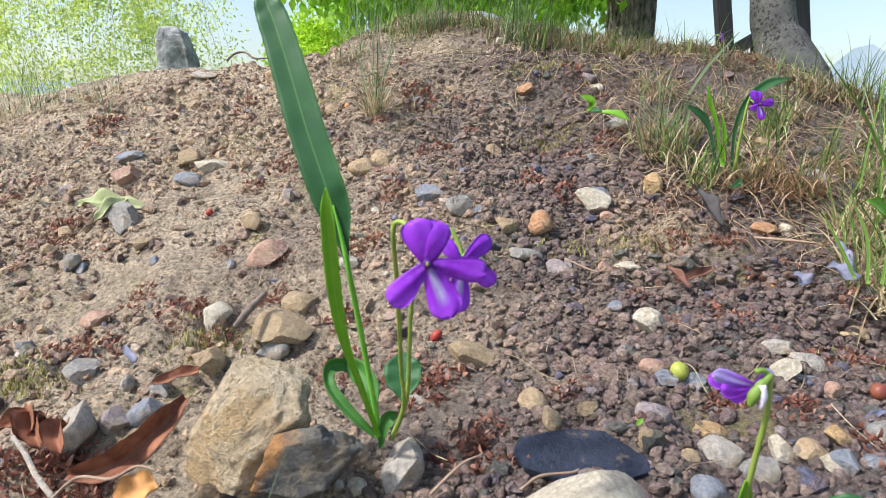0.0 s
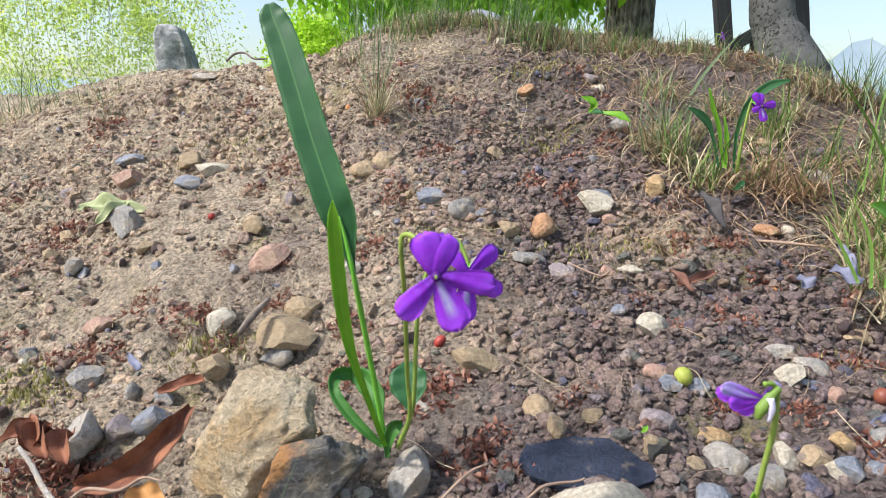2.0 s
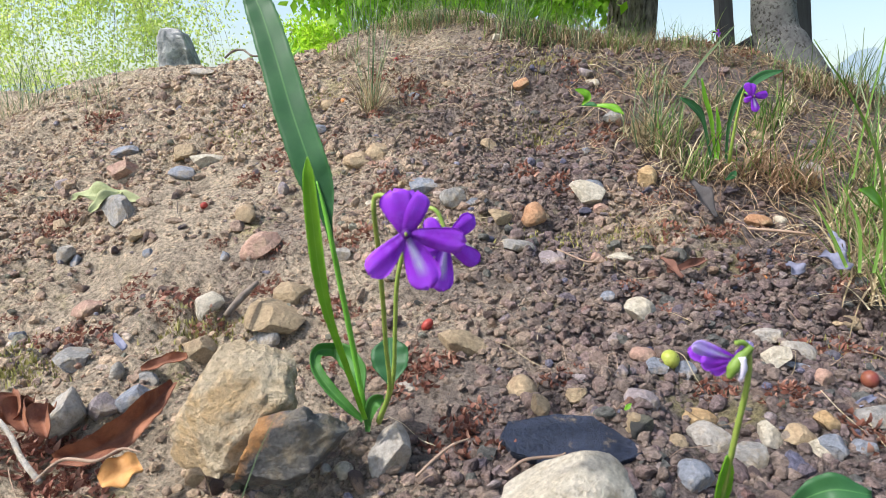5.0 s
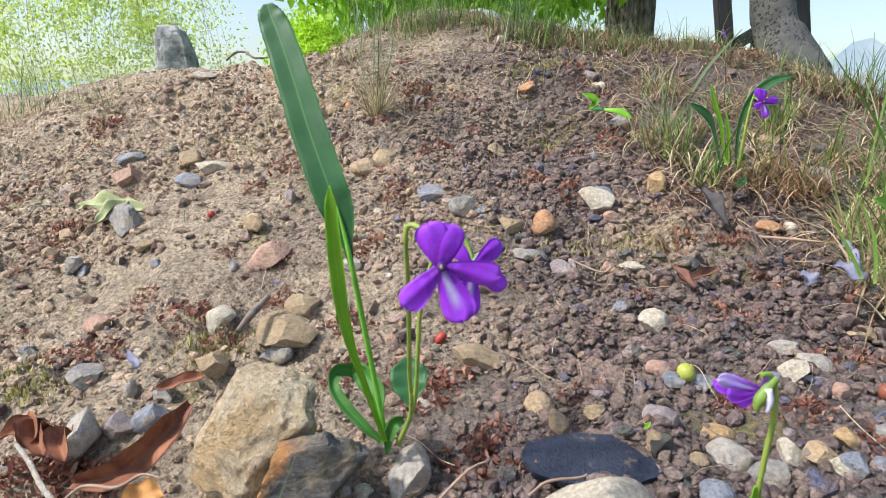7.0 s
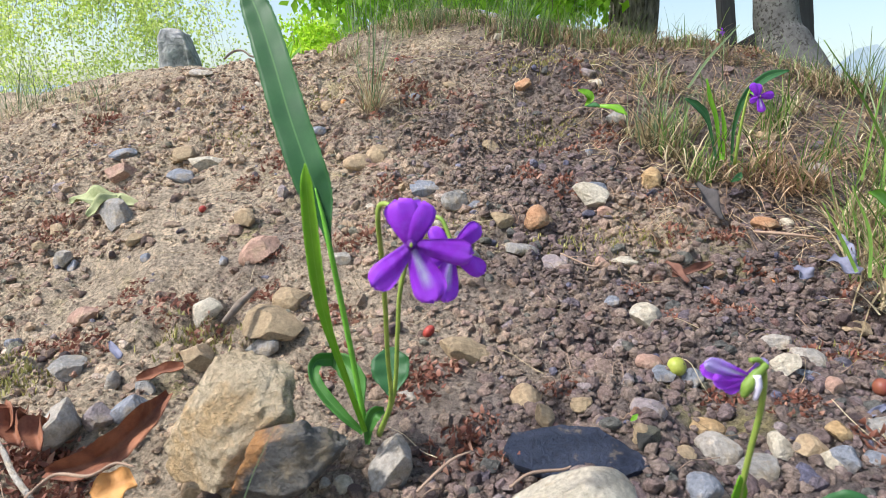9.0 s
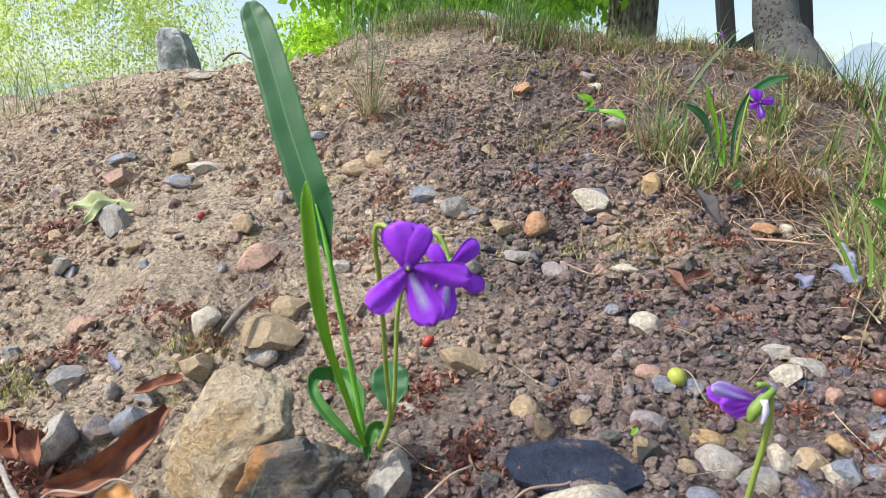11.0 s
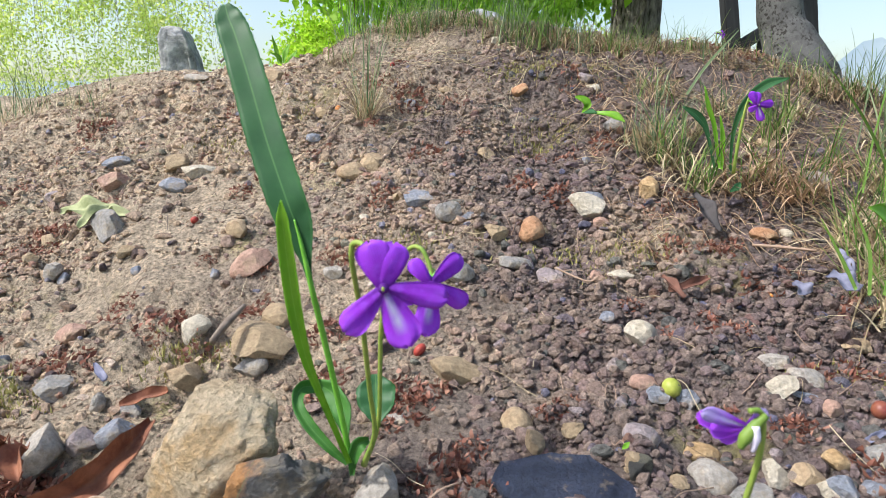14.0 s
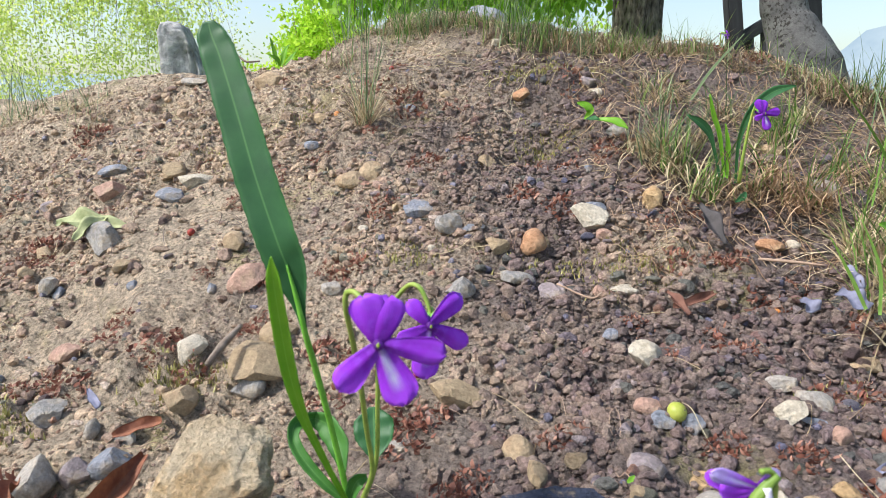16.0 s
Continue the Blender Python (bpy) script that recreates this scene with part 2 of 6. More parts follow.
ROUGH_TAN = stone_material("rough tan rock", (0.55, 0.43, 0.285), (0.72, 0.61, 0.45), dust=(0.56, 0.43, 0.28), dusty=0.25, rough=0.95, stain=(0.68, 0.48, 0.27), relief=0.006)
CLOD = stone_material("dried earth", (0.33, 0.24, 0.15), (0.46, 0.35, 0.23), dusty=0.6, rough=0.95)
STAINED = stone_material("rust-stained slate", (0.075, 0.077, 0.085), (0.165, 0.16, 0.15), dust=(0.32, 0.25, 0.16), dusty=0.28, edge=(0.38, 0.19, 0.075))
SKIN_GREEN = plain_material("yellow-green fruit skin", (0.27, 0.31, 0.045), (0.38, 0.40, 0.09), 300, 0.4, 0.05)
SKIN_RED = plain_material("ripening fruit skin", (0.17, 0.032, 0.036), (0.23, 0.085, 0.045), 110, 0.4, 0.05)
SKIN_BERRY = plain_material("red berry skin", (0.26, 0.03, 0.025), (0.38, 0.07, 0.05), 300, 0.4, 0.05)
SKIN_ORANGE = plain_material("orange berry skin", (0.6, 0.2, 0.05), (0.68, 0.33, 0.12), 300, 0.35, 0.05)
LEAF_DARK = leaf_material("dark green leaf", (0.021, 0.098, 0.034), (0.038, 0.145, 0.046), (0.12, 0.30, 0.09), 0.5, 0.3)
LEAF_LIGHT = leaf_material("light green leaf", (0.15, 0.38, 0.02), (0.23, 0.48, 0.035), (0.28, 0.54, 0.07), 0.4, 0.4)
LEAF_MID = leaf_material("mid green leaf", (0.045, 0.17, 0.03), (0.08, 0.24, 0.04), (0.13, 0.32, 0.07), 0.55, 0.35)
STEM_GREEN = plain_material("green petiole", (0.11, 0.34, 0.03), (0.18, 0.44, 0.06), 200, 0.45, 0.1)
STEM_OLIVE = plain_material("olive flower stalk", (0.15, 0.26, 0.04), (0.31, 0.36, 0.08), 120, 0.5, 0.1)
PETAL = petal_material("violet petal", False)
CALYX = plain_material("olive green calyx", (0.09, 0.17, 0.025), (0.18, 0.27, 0.05), 200, 0.5, 0.1)
SPUR = plain_material("pale lilac spur", (0.55, 0.5, 0.66), (0.75, 0.72, 0.82), 200, 0.5, 0.1)
PETAL_PALE = petal_material("violet petal with white throat", True)
PETAL_LILAC = petal_material("violet petal with lilac tip", True, True)
DRY_RED = plain_material("red-brown dead leaf", (0.13, 0.045, 0.028), (0.31, 0.13, 0.07), 120, 0.65, 0.6)
DRY_BROWN = plain_material("dark brown dead leaf", (0.09, 0.04, 0.03), (0.20, 0.09, 0.06), 120, 0.7, 0.6)
DRY_GREEN = plain_material("withered pale green leaf", (0.20, 0.235, 0.10), (0.42, 0.43, 0.24), 120, 0.7, 0.5)
DRY_DARK = plain_material("dark dry leaf", (0.03, 0.027, 0.028), (0.085, 0.075, 0.075), 90, 0.7, 0.5)
DRY_VIOLET = plain_material("faded violet-grey petal", (0.11, 0.115, 0.17), (0.24, 0.24, 0.32), 120, 0.7, 0.3)
DRY_ORANGE = plain_material("orange-brown dead leaf", (0.42, 0.19, 0.06), (0.58, 0.31, 0.11), 120, 0.65, 0.4)
RUST_BITS = blade_material("rusty flower scales", [(0.0, (0.13, 0.05, 0.035)), (0.5, (0.29, 0.12, 0.085)), (1.0, (0.44, 0.25, 0.18))], 0.2)
STRAW = blade_material("straw", [(0.0, (0.15, 0.10, 0.06)), (0.45, (0.44, 0.34, 0.20)), (1.0, (0.74, 0.64, 0.43))], 0.2)
RED_STRAW = blade_material("reddish straw", [(0.0, (0.17, 0.10, 0.06)), (0.5, (0.46, 0.30, 0.185)), (1.0, (0.68, 0.53, 0.34))], 0.2)
GRASS = blade_material("grass", [(0.0, (0.04, 0.09, 0.018)), (0.5, (0.12, 0.23, 0.045)), (1.0, (0.29, 0.38, 0.11))], 0.35)
GRASS_BLUE = blade_material("blue-green grass", [(0.0, (0.06, 0.10, 0.045)), (0.5, (0.16, 0.23, 0.11)), (1.0, (0.32, 0.38, 0.21))], 0.3)
TURF = blade_material("matted turf", [(0.0, (0.10, 0.065, 0.04)), (0.45, (0.30, 0.215, 0.13)), (1.0, (0.60, 0.50, 0.32))], 0.15)
MOSS = blade_material("moss", [(0.0, (0.16, 0.15, 0.05)), (0.5, (0.34, 0.31, 0.10)), (1.0, (0.48, 0.44, 0.18))], 0.2)
GRASS_BRIGHT = blade_material("bright grass", [(0.0, (0.13, 0.28, 0.04)), (1.0, (0.28, 0.45, 0.10))], 0.4)
TREE_LEAF = blade_material("tree leaves", [(0.0, (0.16, 0.38, 0.02)), (0.5, (0.30, 0.56, 0.04)), (1.0, (0.44, 0.68, 0.10))], 0.6)
WILLOW_LEAF = blade_material("pale spring leaves", [(0.0, (0.52, 0.68, 0.12)), (0.5, (0.72, 0.82, 0.22)), (1.0, (0.88, 0.91, 0.5))], 0.6)
BUSH_LEAF = blade_material("bush leaves", [(0.0, (0.32, 0.56, 0.03)), (0.5, (0.5, 0.72, 0.06)), (1.0, (0.62, 0.8, 0.12))], 0.55)
TWIG = plain_material("twig bark", (0.12, 0.09, 0.07), (0.25, 0.2, 0.16), 150, 0.85, 0.5)
ROOT = plain_material("dry root", (0.26, 0.17, 0.12), (0.42, 0.3, 0.22), 150, 0.85, 0.4)
BARK = plain_material("dark furrowed bark", (0.018, 0.015, 0.013), (0.36, 0.315, 0.275), 46, 0.95, 1.0, 0.06, 0.1, (1.0, 1.0, 0.3))
WEATHERED = plain_material("weathered standing stone", (0.13, 0.13, 0.14), (0.52, 0.51, 0.50), 17, 0.9, 0.9, 0.02)


def spotted_bark():
    """Smooth grey bark with dark flecks in loose groups."""
    m, nt, b = nodes_of("lichened grey bark", 0.9, 0.2)
    broad, flecks, groups, fine = noise_node(nt, 9, 4), noise_node(nt, 75, 4, 0.55), noise_node(nt, 7, 3), noise_node(nt, 150, 5)
    c = ramp_node(nt, broad.outputs[0], [(0.35, (0.085, 0.082, 0.084)), (0.65, (0.165, 0.16, 0.158))]).outputs[0]
    f = ramp_node(nt, flecks.outputs[0], [(0.53, (0, 0, 0)), (0.57, (0.9, 0.9, 0.9))]).outputs[0]
    g = ramp_node(nt, groups.outputs[0], [(0.44, (0, 0, 0)), (0.56, (1, 1, 1))]).outputs[0]
    c = mix_node(nt, c, (0.03, 0.026, 0.024), mix_node(nt, f, g, 1.0, "MULTIPLY"))
    g = ramp_node(nt, fine.outputs[0], [(0.3, (0.75, 0.75, 0.75)), (0.7, (1.2, 1.2, 1.2))])
    nt.links.new(mix_node(nt, c, g.outputs[0], 0.8, "MULTIPLY"), b.inputs["Base Color"])
    bump_node(nt, b, fine.outputs[0], 0.6, 0.006)
    return m


PILLAR = spotted_bark()
TIMBER = plain_material("dark stained timber", (0.018, 0.018, 0.021), (0.05, 0.05, 0.056), 20, 0.75, 0.4, 0.004, 0.3, (1, 1, 0.1))


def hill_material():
    m, nt, b = nodes_of("haze-painted far hills", 1.0, 0.0)
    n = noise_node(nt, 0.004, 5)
    # pale haze is put into the colour, and the hills glow by emission
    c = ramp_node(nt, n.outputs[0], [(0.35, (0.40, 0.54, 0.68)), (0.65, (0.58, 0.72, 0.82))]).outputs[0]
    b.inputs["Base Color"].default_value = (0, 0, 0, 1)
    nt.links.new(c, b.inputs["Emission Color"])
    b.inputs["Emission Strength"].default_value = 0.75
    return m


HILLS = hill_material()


# ---- ground ----
C0, C1, C2, C3, C4, C5 = -0.0058, 0.2125, 0.3473, 0.0656, 0.1604, -0.1595


def hash2(i, j, seed):
    n = (i * 374761393 + j * 668265263 + seed * 2147483) & 0x7FFFFFFF
    n = ((n ^ (n >> 13)) * 1274126177) & 0x7FFFFFFF
    return ((n ^ (n >> 16)) & 0xFFFF) / 65535.0


def vnoise(x, y, seed=0):
    """Smooth lattice noise from 0 to 1."""
    x, y = np.asarray(x, float), np.asarray(y, float)
    i, j = np.floor(x).astype(np.int64), np.floor(y).astype(np.int64)
    u, v = x - i, y - j
    u, v = u * u * (3 - 2 * u), v * v * (3 - 2 * v)
    a, b = hash2(i, j, seed), hash2(i + 1, j, seed)
    c, d = hash2(i, j + 1, seed), hash2(i + 1, j + 1, seed)
    return (a + (b - a) * u) * (1 - v) + (c + (d - c) * u) * v


CREST_X = (-1.0, -0.59, -0.48, -0.33, -0.2, -0.12, -0.08, -0.03, 0.03, 0.1, 0.19, 0.28, 0.33, 0.38, 1.0)
CREST_Y = (0.90, 0.87, 0.80, 0.755, 0.697, 0.695, 0.757, 0.770, 0.744, 0.703, 0.655, 0.627, 0.586, 0.558, 0.54)


def softplus(v, k):
    return k * np.logaddexp(0, v / k)


def bank(x, y):
    """The even face of the bank, with no crest."""
    xs = np.clip(x, -0.6, 0.6)
    return C0 + C1 * (y - 0.2) + C2 * softplus(y - 0.36, 0.05) + C3 * xs + C4 * xs * (y - 0.3) + C5 * xs * xs


def smooth_ground(x, y):
    """Height of the ground: a bank that rises to a crest, a level behind it that falls away to a valley."""
    x, y = np.asarray(x, float), np.asarray(y, float)
    yn = np.clip(y, 0.12, 1.2)
    face = bank(x, yn) - 0.06 * np.clip(0.12 - y, 0, 3) - 0.004 * np.clip(-2 - y, 0, 500)
    yc = sum(np.interp(x + o, CREST_X, CREST_Y) for o in (-0.02, 0, 0.02)) / 3
    top = bank(x, yc) + 0.009 - 0.16 * np.clip(y - yc, -9, 1.0)
    crest = top - softplus(top - face, 0.014)
    away = np.clip((y - 1.3) / 1.2, 0, 1)
    level = 0.12 - 0.012 * np.clip(y - 2, 0, 40) - 0.045 * np.clip(y - 14, 0, 700) - 0.02 * np.clip(np.abs(x) - 12, 0, 900)
    return crest * (1 - away) + level * away


def broken(x, y):
    """Where the earth is loose and crumbled (1) and where it is caked smooth (0)."""
    n = 0.65 * vnoise(x * 7 + 5, y * 9, 8) + 0.35 * vnoise(x * 19, y * 24, 18)
    return np.clip((n - 0.34) / 0.26, 0, 1)


def ground(x, y):
    """The ground with its clods, ruts and crumbs."""
    x, y = np.asarray(x, float), np.asarray(y, float)
    near = np.clip((0.76 - np.abs(x + 0.14)) / 0.1, 0, 1) * np.clip((0.96 - y) / 0.1, 0, 1) * np.clip((y - 0.1) / 0.06, 0, 1)
    lump = (vnoise(x * 11, y * 11, 3) - 0.5) * 0.018 + (vnoise(x * 27, y * 27, 4) - 0.5) * 0.018
    clod = np.abs(vnoise(x * 60, y * 60, 5) - 0.5) * -0.009 + (vnoise(x * 120, y * 120, 6) - 0.5) * 0.006
    crumb = (vnoise(x * 260, y * 260, 7) - 0.5) * 0.0042
    rough = 0.35 + 1.0 * broken(x, y)
    # small ledges where the upper bank has slipped
    ledge = (1 - np.abs(2 * vnoise(x * 10 + 3, y * 30, 17) - 1)) * np.clip((y - 0.44) / 0.14, 0, 1) * 0.013
    # a washed-out hollow under a ledge on the upper bank
    hollow = -0.022 * np.exp(-(((x - 0.075) / 0.035) ** 2 + ((y - 0.525) / 0.03) ** 2)) + 0.010 * np.exp(-(((x - 0.09) / 0.06) ** 2 + ((y - 0.595) / 0.025) ** 2))
    return smooth_ground(x, y) + hollow + near * (lump * 0.8 + ledge - 0.006 * np.clip((y - 0.44) / 0.14, 0, 1) + (clod + crumb) * rough)


# ---- mesh helpers ----
def mesh_object(name, verts, faces, material, smooth=True, uvs=None):
    me = bpy.data.meshes.new(name)
    me.from_pydata([tuple(v) for v in verts], [], faces)
    me.materials.append(material)
    if uvs is not None:
        layer = me.uv_layers.new(name="UVMap")
        order = np.empty(len(me.loops), dtype=np.int32)
        me.loops.foreach_get("vertex_index", order)
        layer.data.foreach_set("uv", np.asarray(uvs, dtype=np.float32)[order].ravel())
    if smooth:
        me.polygons.foreach_set("use_smooth", np.ones(len(me.polygons), dtype=bool))
    me.update()
    return new(name, me)


def empty(name, place):
    ob = new(name)
    ob.location = place
    ob.empty_display_size = 0.01
    return ob


def under(ob, parent):
    """Makes ob a part of parent; its mesh is already in the parent's space."""
    ob.parent = parent
    return ob


def catmull(points, n):
    """A smooth line through the points, n steps a stretch."""
    p = [np.asarray(q, float) for q in points]
    p = [2 * p[0] - p[1], *p, 2 * p[-1] - p[-2]]
    out = []
    for a, b, c, d in zip(p, p[1:], p[2:], p[3:]):
        for k in range(n):
            t = k / n
            out.append(0.5 * (2 * b + (c - a) * t + (2 * a - 5 * b + 4 * c - d) * t * t + (3 * b - a - 3 * c + d) * t**3))
    return np.array(out + [p[-2]])


def tube_data(points, radii, sides=8, steps=6):
    """A round stalk along a smooth line."""
    line = catmull(points, steps)
    rad = np.interp(np.linspace(0, 1, len(line)), np.linspace(0, 1, len(radii)), radii)
    tan = np.gradient(line, axis=0)
    tan /= np.linalg.norm(tan, axis=1)[:, None] + 1e-12
    side = np.cross(tan, (0.31, 0.92, 0.23))
    side /= np.linalg.norm(side, axis=1)[:, None] + 1e-12
    other = np.cross(tan, side)
    verts, faces = [], []
    for i in range(len(line)):
        for k in range(sides):
            a = 2 * math.pi * k / sides
            verts.append(line[i] + rad[i] * (math.cos(a) * side[i] + math.sin(a) * other[i]))
    for i in range(len(line) - 1):
        for k in range(sides):
            a, b = i * sides + k, i * sides + (k + 1) % sides
            faces.append((a, b, b + sides, a + sides))
    faces.append(tuple(range(sides))[::-1])
    faces.append(tuple((len(line) - 1) * sides + k for k in range(sides)))
    return verts, faces


def tube(name, points, radii, material, sides=8, steps=6):
    return mesh_object(name, *tube_data(points, radii, sides, steps), material)


def ribbon(name, points, widths, material, facing=(0, -1, 0.15), fold=0.18, thick=0.00035, across=6, steps=8, wavy=0.0, seed=0):
    """A leaf blade along a smooth line, folded a little at its midrib, with real thickness."""
    rng = random.Random(seed)
    line = catmull(points, steps)
    n = len(line)
    wid = np.interp(np.linspace(0, 1, n), np.linspace(0, 1, len(widths)), widths)
    for _ in range(2):
        wid[1:-1] = (wid[:-2] + 2 * wid[1:-1] + wid[2:]) / 4
    tan = np.gradient(line, axis=0)
    tan /= np.linalg.norm(tan, axis=1)[:, None] + 1e-12
    face = np.asarray(facing, float)
    side = np.cross(tan, face)
    side /= np.linalg.norm(side, axis=1)[:, None] + 1e-12
    norm = np.cross(side, tan)
    verts, faces, uvs = [], [], []
    ph = rng.random() * 6
    for layer in (0, 1):
        for i in range(n):
            for k in range(across + 1):
                s = k / across * 2 - 1
                lift = fold * abs(s) * wid[i] + wavy * wid[i] * abs(s) * math.sin(i * 0.8 + ph + (2 if s > 0 else 0))
                notch = 1 + 0.025 * math.sin(i * 2.4 + k) * (abs(s) > 0.9)
                verts.append(line[i] + side[i] * s * wid[i] / 2 * notch + norm[i] * (lift - layer * thick))
                uvs.append((k / across, i / (n - 1)))
    row, lay = across + 1, n * (across + 1)
    for i in range(n - 1):
        for k in range(across):
            a = i * row + k
            faces.append((a, a + 1, a + row + 1, a + row))
            faces.append((lay + a, lay + a + row, lay + a + row + 1, lay + a + 1))
        for k in (0, across):
            a = i * row + k
            faces.append((a, a + row, lay + a + row, lay + a))
    for i in (0, n - 1):
        for k in range(across):
            a = i * row + k
            faces.append((a, a + 1, lay + a + 1, lay + a))
    return mesh_object(name, verts, faces, material, True, uvs)


ICO = {}


def ico(level):
    if level not in ICO:
        bm = bmesh.new()
        bmesh.ops.create_icosphere(bm, subdivisions=level, radius=1)
        ICO[level] = (np.array([v.co[:] for v in bm.verts]), [tuple(v.index for v in f.verts) for f in bm.faces])
        bm.free()
    return ICO[level]


def lumps(v, scale, seed):
    return np.array([noise.noise(Vector(p) * scale + Vector((seed * 3.7, seed * 1.3, seed * 7.1))) for p in v])


def stone_verts(seed, cuts, level, rough=0.05):
    """A unit stone: a lumpy ball that is cut flat in places (cuts: 0 for a river pebble, 10 or more for a broken rock)."""
    rng = random.Random(seed)
    v = ico(level)[0].copy()
    v *= (1 + 0.16 * lumps(v, 1.1, seed))[:, None]
    for _ in range(cuts):
        d = np.array([rng.gauss(0, 1) for _ in range(3)])
        d /= np.linalg.norm(d)
        at = rng.uniform(0.5, 0.8)
        over = np.clip(v @ d - at, 0, None)
        v -= over[:, None] * d
    v *= (1 + rough * lumps(v, 3.2, seed + 9) + rough * 0.5 * lumps(v, 8, seed + 5))[:, None]
    return v / np.abs(v).max(0)


def stone(x, y, z, a, b, c, roll, cuts, material, label, name="stone", seed=1, level=3, turn=0, pitch=20):
    """One stone of half sizes a (across), b (along the slope) and c (high), half bedded in the earth."""
    v = stone_verts(seed, cuts + 3 if cuts > 2 else cuts, level, 0.03 if cuts < 3 else 0.075 if material is CLOD else 0.045) * (a, b, c)
    ob = mesh_object(name, v, ico(level)[1], material)
    if cuts > 2:
        ob.data.set_sharp_from_angle(angle=radians(26))
    ob.matrix_world = pose(x, y, z, pitch, 0, turn) @ pose(0, 0, 0, 0, roll, 0)
    return tagged(ob, label, "stone", "stones on the bank")


# ---- structure: the ground, the far hills ----
def build_ground():
    far = [1.2, 1.5, 2, 3, 4.5, 7, 12, 20, 35, 60, 120, 250, 500, 1000, 2000, 4000]
    xs = np.array([-v for v in far[::-1]] + list(np.linspace(-0.90, 0.62, 520)) + far)
    ys = np.array([-v for v in far[::-1]] + [-0.8, -0.5, -0.3, -0.15, -0.05] + list(np.linspace(0.10, 0.98, 400)) + far)
    gx, gy = np.meshgrid(xs, ys)
    gz = ground(gx, gy)
    verts = np.stack([gx, gy, gz], -1).reshape(-1, 3)
    nx, ny = len(xs), len(ys)
    i = (np.arange(ny - 1)[:, None] * nx + np.arange(nx - 1)).ravel()
    faces = np.stack([i, i + 1, i + nx + 1, i + nx], 1).tolist()
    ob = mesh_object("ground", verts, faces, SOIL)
    return tagged(ob, "dry crumbly tan and brown earth of a bank", "ground", kind="structure")


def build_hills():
    """A far range of wooded hills, with distance haze painted on in blue."""
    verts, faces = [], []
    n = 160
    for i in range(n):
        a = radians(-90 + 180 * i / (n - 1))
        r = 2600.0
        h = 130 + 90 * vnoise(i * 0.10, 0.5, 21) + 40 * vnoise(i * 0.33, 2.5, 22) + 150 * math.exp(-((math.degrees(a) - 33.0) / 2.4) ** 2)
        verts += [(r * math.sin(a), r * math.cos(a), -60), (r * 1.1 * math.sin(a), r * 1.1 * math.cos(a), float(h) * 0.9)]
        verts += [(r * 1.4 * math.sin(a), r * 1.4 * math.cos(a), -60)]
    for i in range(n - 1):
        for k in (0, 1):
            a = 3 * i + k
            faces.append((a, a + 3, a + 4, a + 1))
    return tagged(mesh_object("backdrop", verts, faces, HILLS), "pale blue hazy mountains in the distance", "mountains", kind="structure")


build_ground()
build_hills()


# ---- gravel: crumbs, clods and pebbles that lie all over the bank ----
def scatter(name, count, seed, sizes, material, level, label, bias=0.0, patchy=0.3, bed=0.15, cuts=7, smooth=False, span=(0.15, 0.8)):
    """Many small broken pieces in one mesh; bias: how much more of them lie on the right, patchy: how unevenly they are strewn."""
    rng = np.random.default_rng(seed)
    tris = np.array(ico(level)[1])
    shapes = np.stack([stone_verts(seed * 50 + k, cuts, level, 0.12) for k in range(24)])
    y = span[0] + (span[1] - span[0]) * rng.random(count * 9) ** 1.2
    x = (rng.random(count * 9) * 2 - 1) * (0.09 + 0.74 * y)
    odds = 0.5 + patchy * 2 * (vnoise(x * 10, y * 10, seed) - 0.5) + patchy * (vnoise(x * 31, y * 31, seed + 1) - 0.5) + bias * np.clip(x * 4, -0.6, 0.6)
    keep = rng.random(len(x)) < odds * (0.22 + 0.9 * broken(x, y)) * (1 - 0.9 * np.exp(-((x - 0.047) / 0.026) ** 4 - ((y - 0.211) / 0.012) ** 4)) * (1 - 0.75 * np.exp(-((x - 0.165) / 0.06) ** 2 - ((y - 0.395) / 0.035) ** 2))
    x, y = x[keep][:count], y[keep][:count]
    n = len(x)
    s = sizes[0] * (sizes[1] / sizes[0]) ** (rng.random(n) ** 2.2)
    z = ground(x, y)
    axes = np.stack([s * rng.uniform(0.8, 1.35, n), s * rng.uniform(0.7, 1.1, n), s * rng.uniform(0.5, 0.95, n)], 1)
    ang, tilt = rng.uniform(0, 6.28, n), rng.normal(0.35, 0.5, n)
    v = shapes[rng.integers(0, len(shapes), n)] * axes[:, None] * 0.5
    c, si = np.cos(ang)[:, None], np.sin(ang)[:, None]
    vx, vy, vz = v[..., 0] * c - v[..., 1] * si, v[..., 0] * si + v[..., 1] * c, v[..., 2]
    ct, st = np.cos(tilt)[:, None], np.sin(tilt)[:, None]
    vy, vz = vy * ct - vz * st, vy * st + vz * ct
    verts = np.stack([vx + x[:, None], vy + y[:, None], vz + (z + s * bed)[:, None]], -1).reshape(-1, 3)
    faces = (tris[None] + (np.arange(n) * shapes.shape[1])[:, None, None]).reshape(-1, 3).tolist()
    ob = mesh_object(name, verts, faces, material, smooth)
    return tagged(ob, label, "gravel", kind="stuff")


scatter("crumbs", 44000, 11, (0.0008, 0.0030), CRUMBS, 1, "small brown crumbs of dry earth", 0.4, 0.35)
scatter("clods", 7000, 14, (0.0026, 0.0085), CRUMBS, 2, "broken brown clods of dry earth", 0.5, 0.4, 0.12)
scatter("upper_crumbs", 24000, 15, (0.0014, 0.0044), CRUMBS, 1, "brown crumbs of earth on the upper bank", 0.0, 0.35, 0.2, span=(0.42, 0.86))
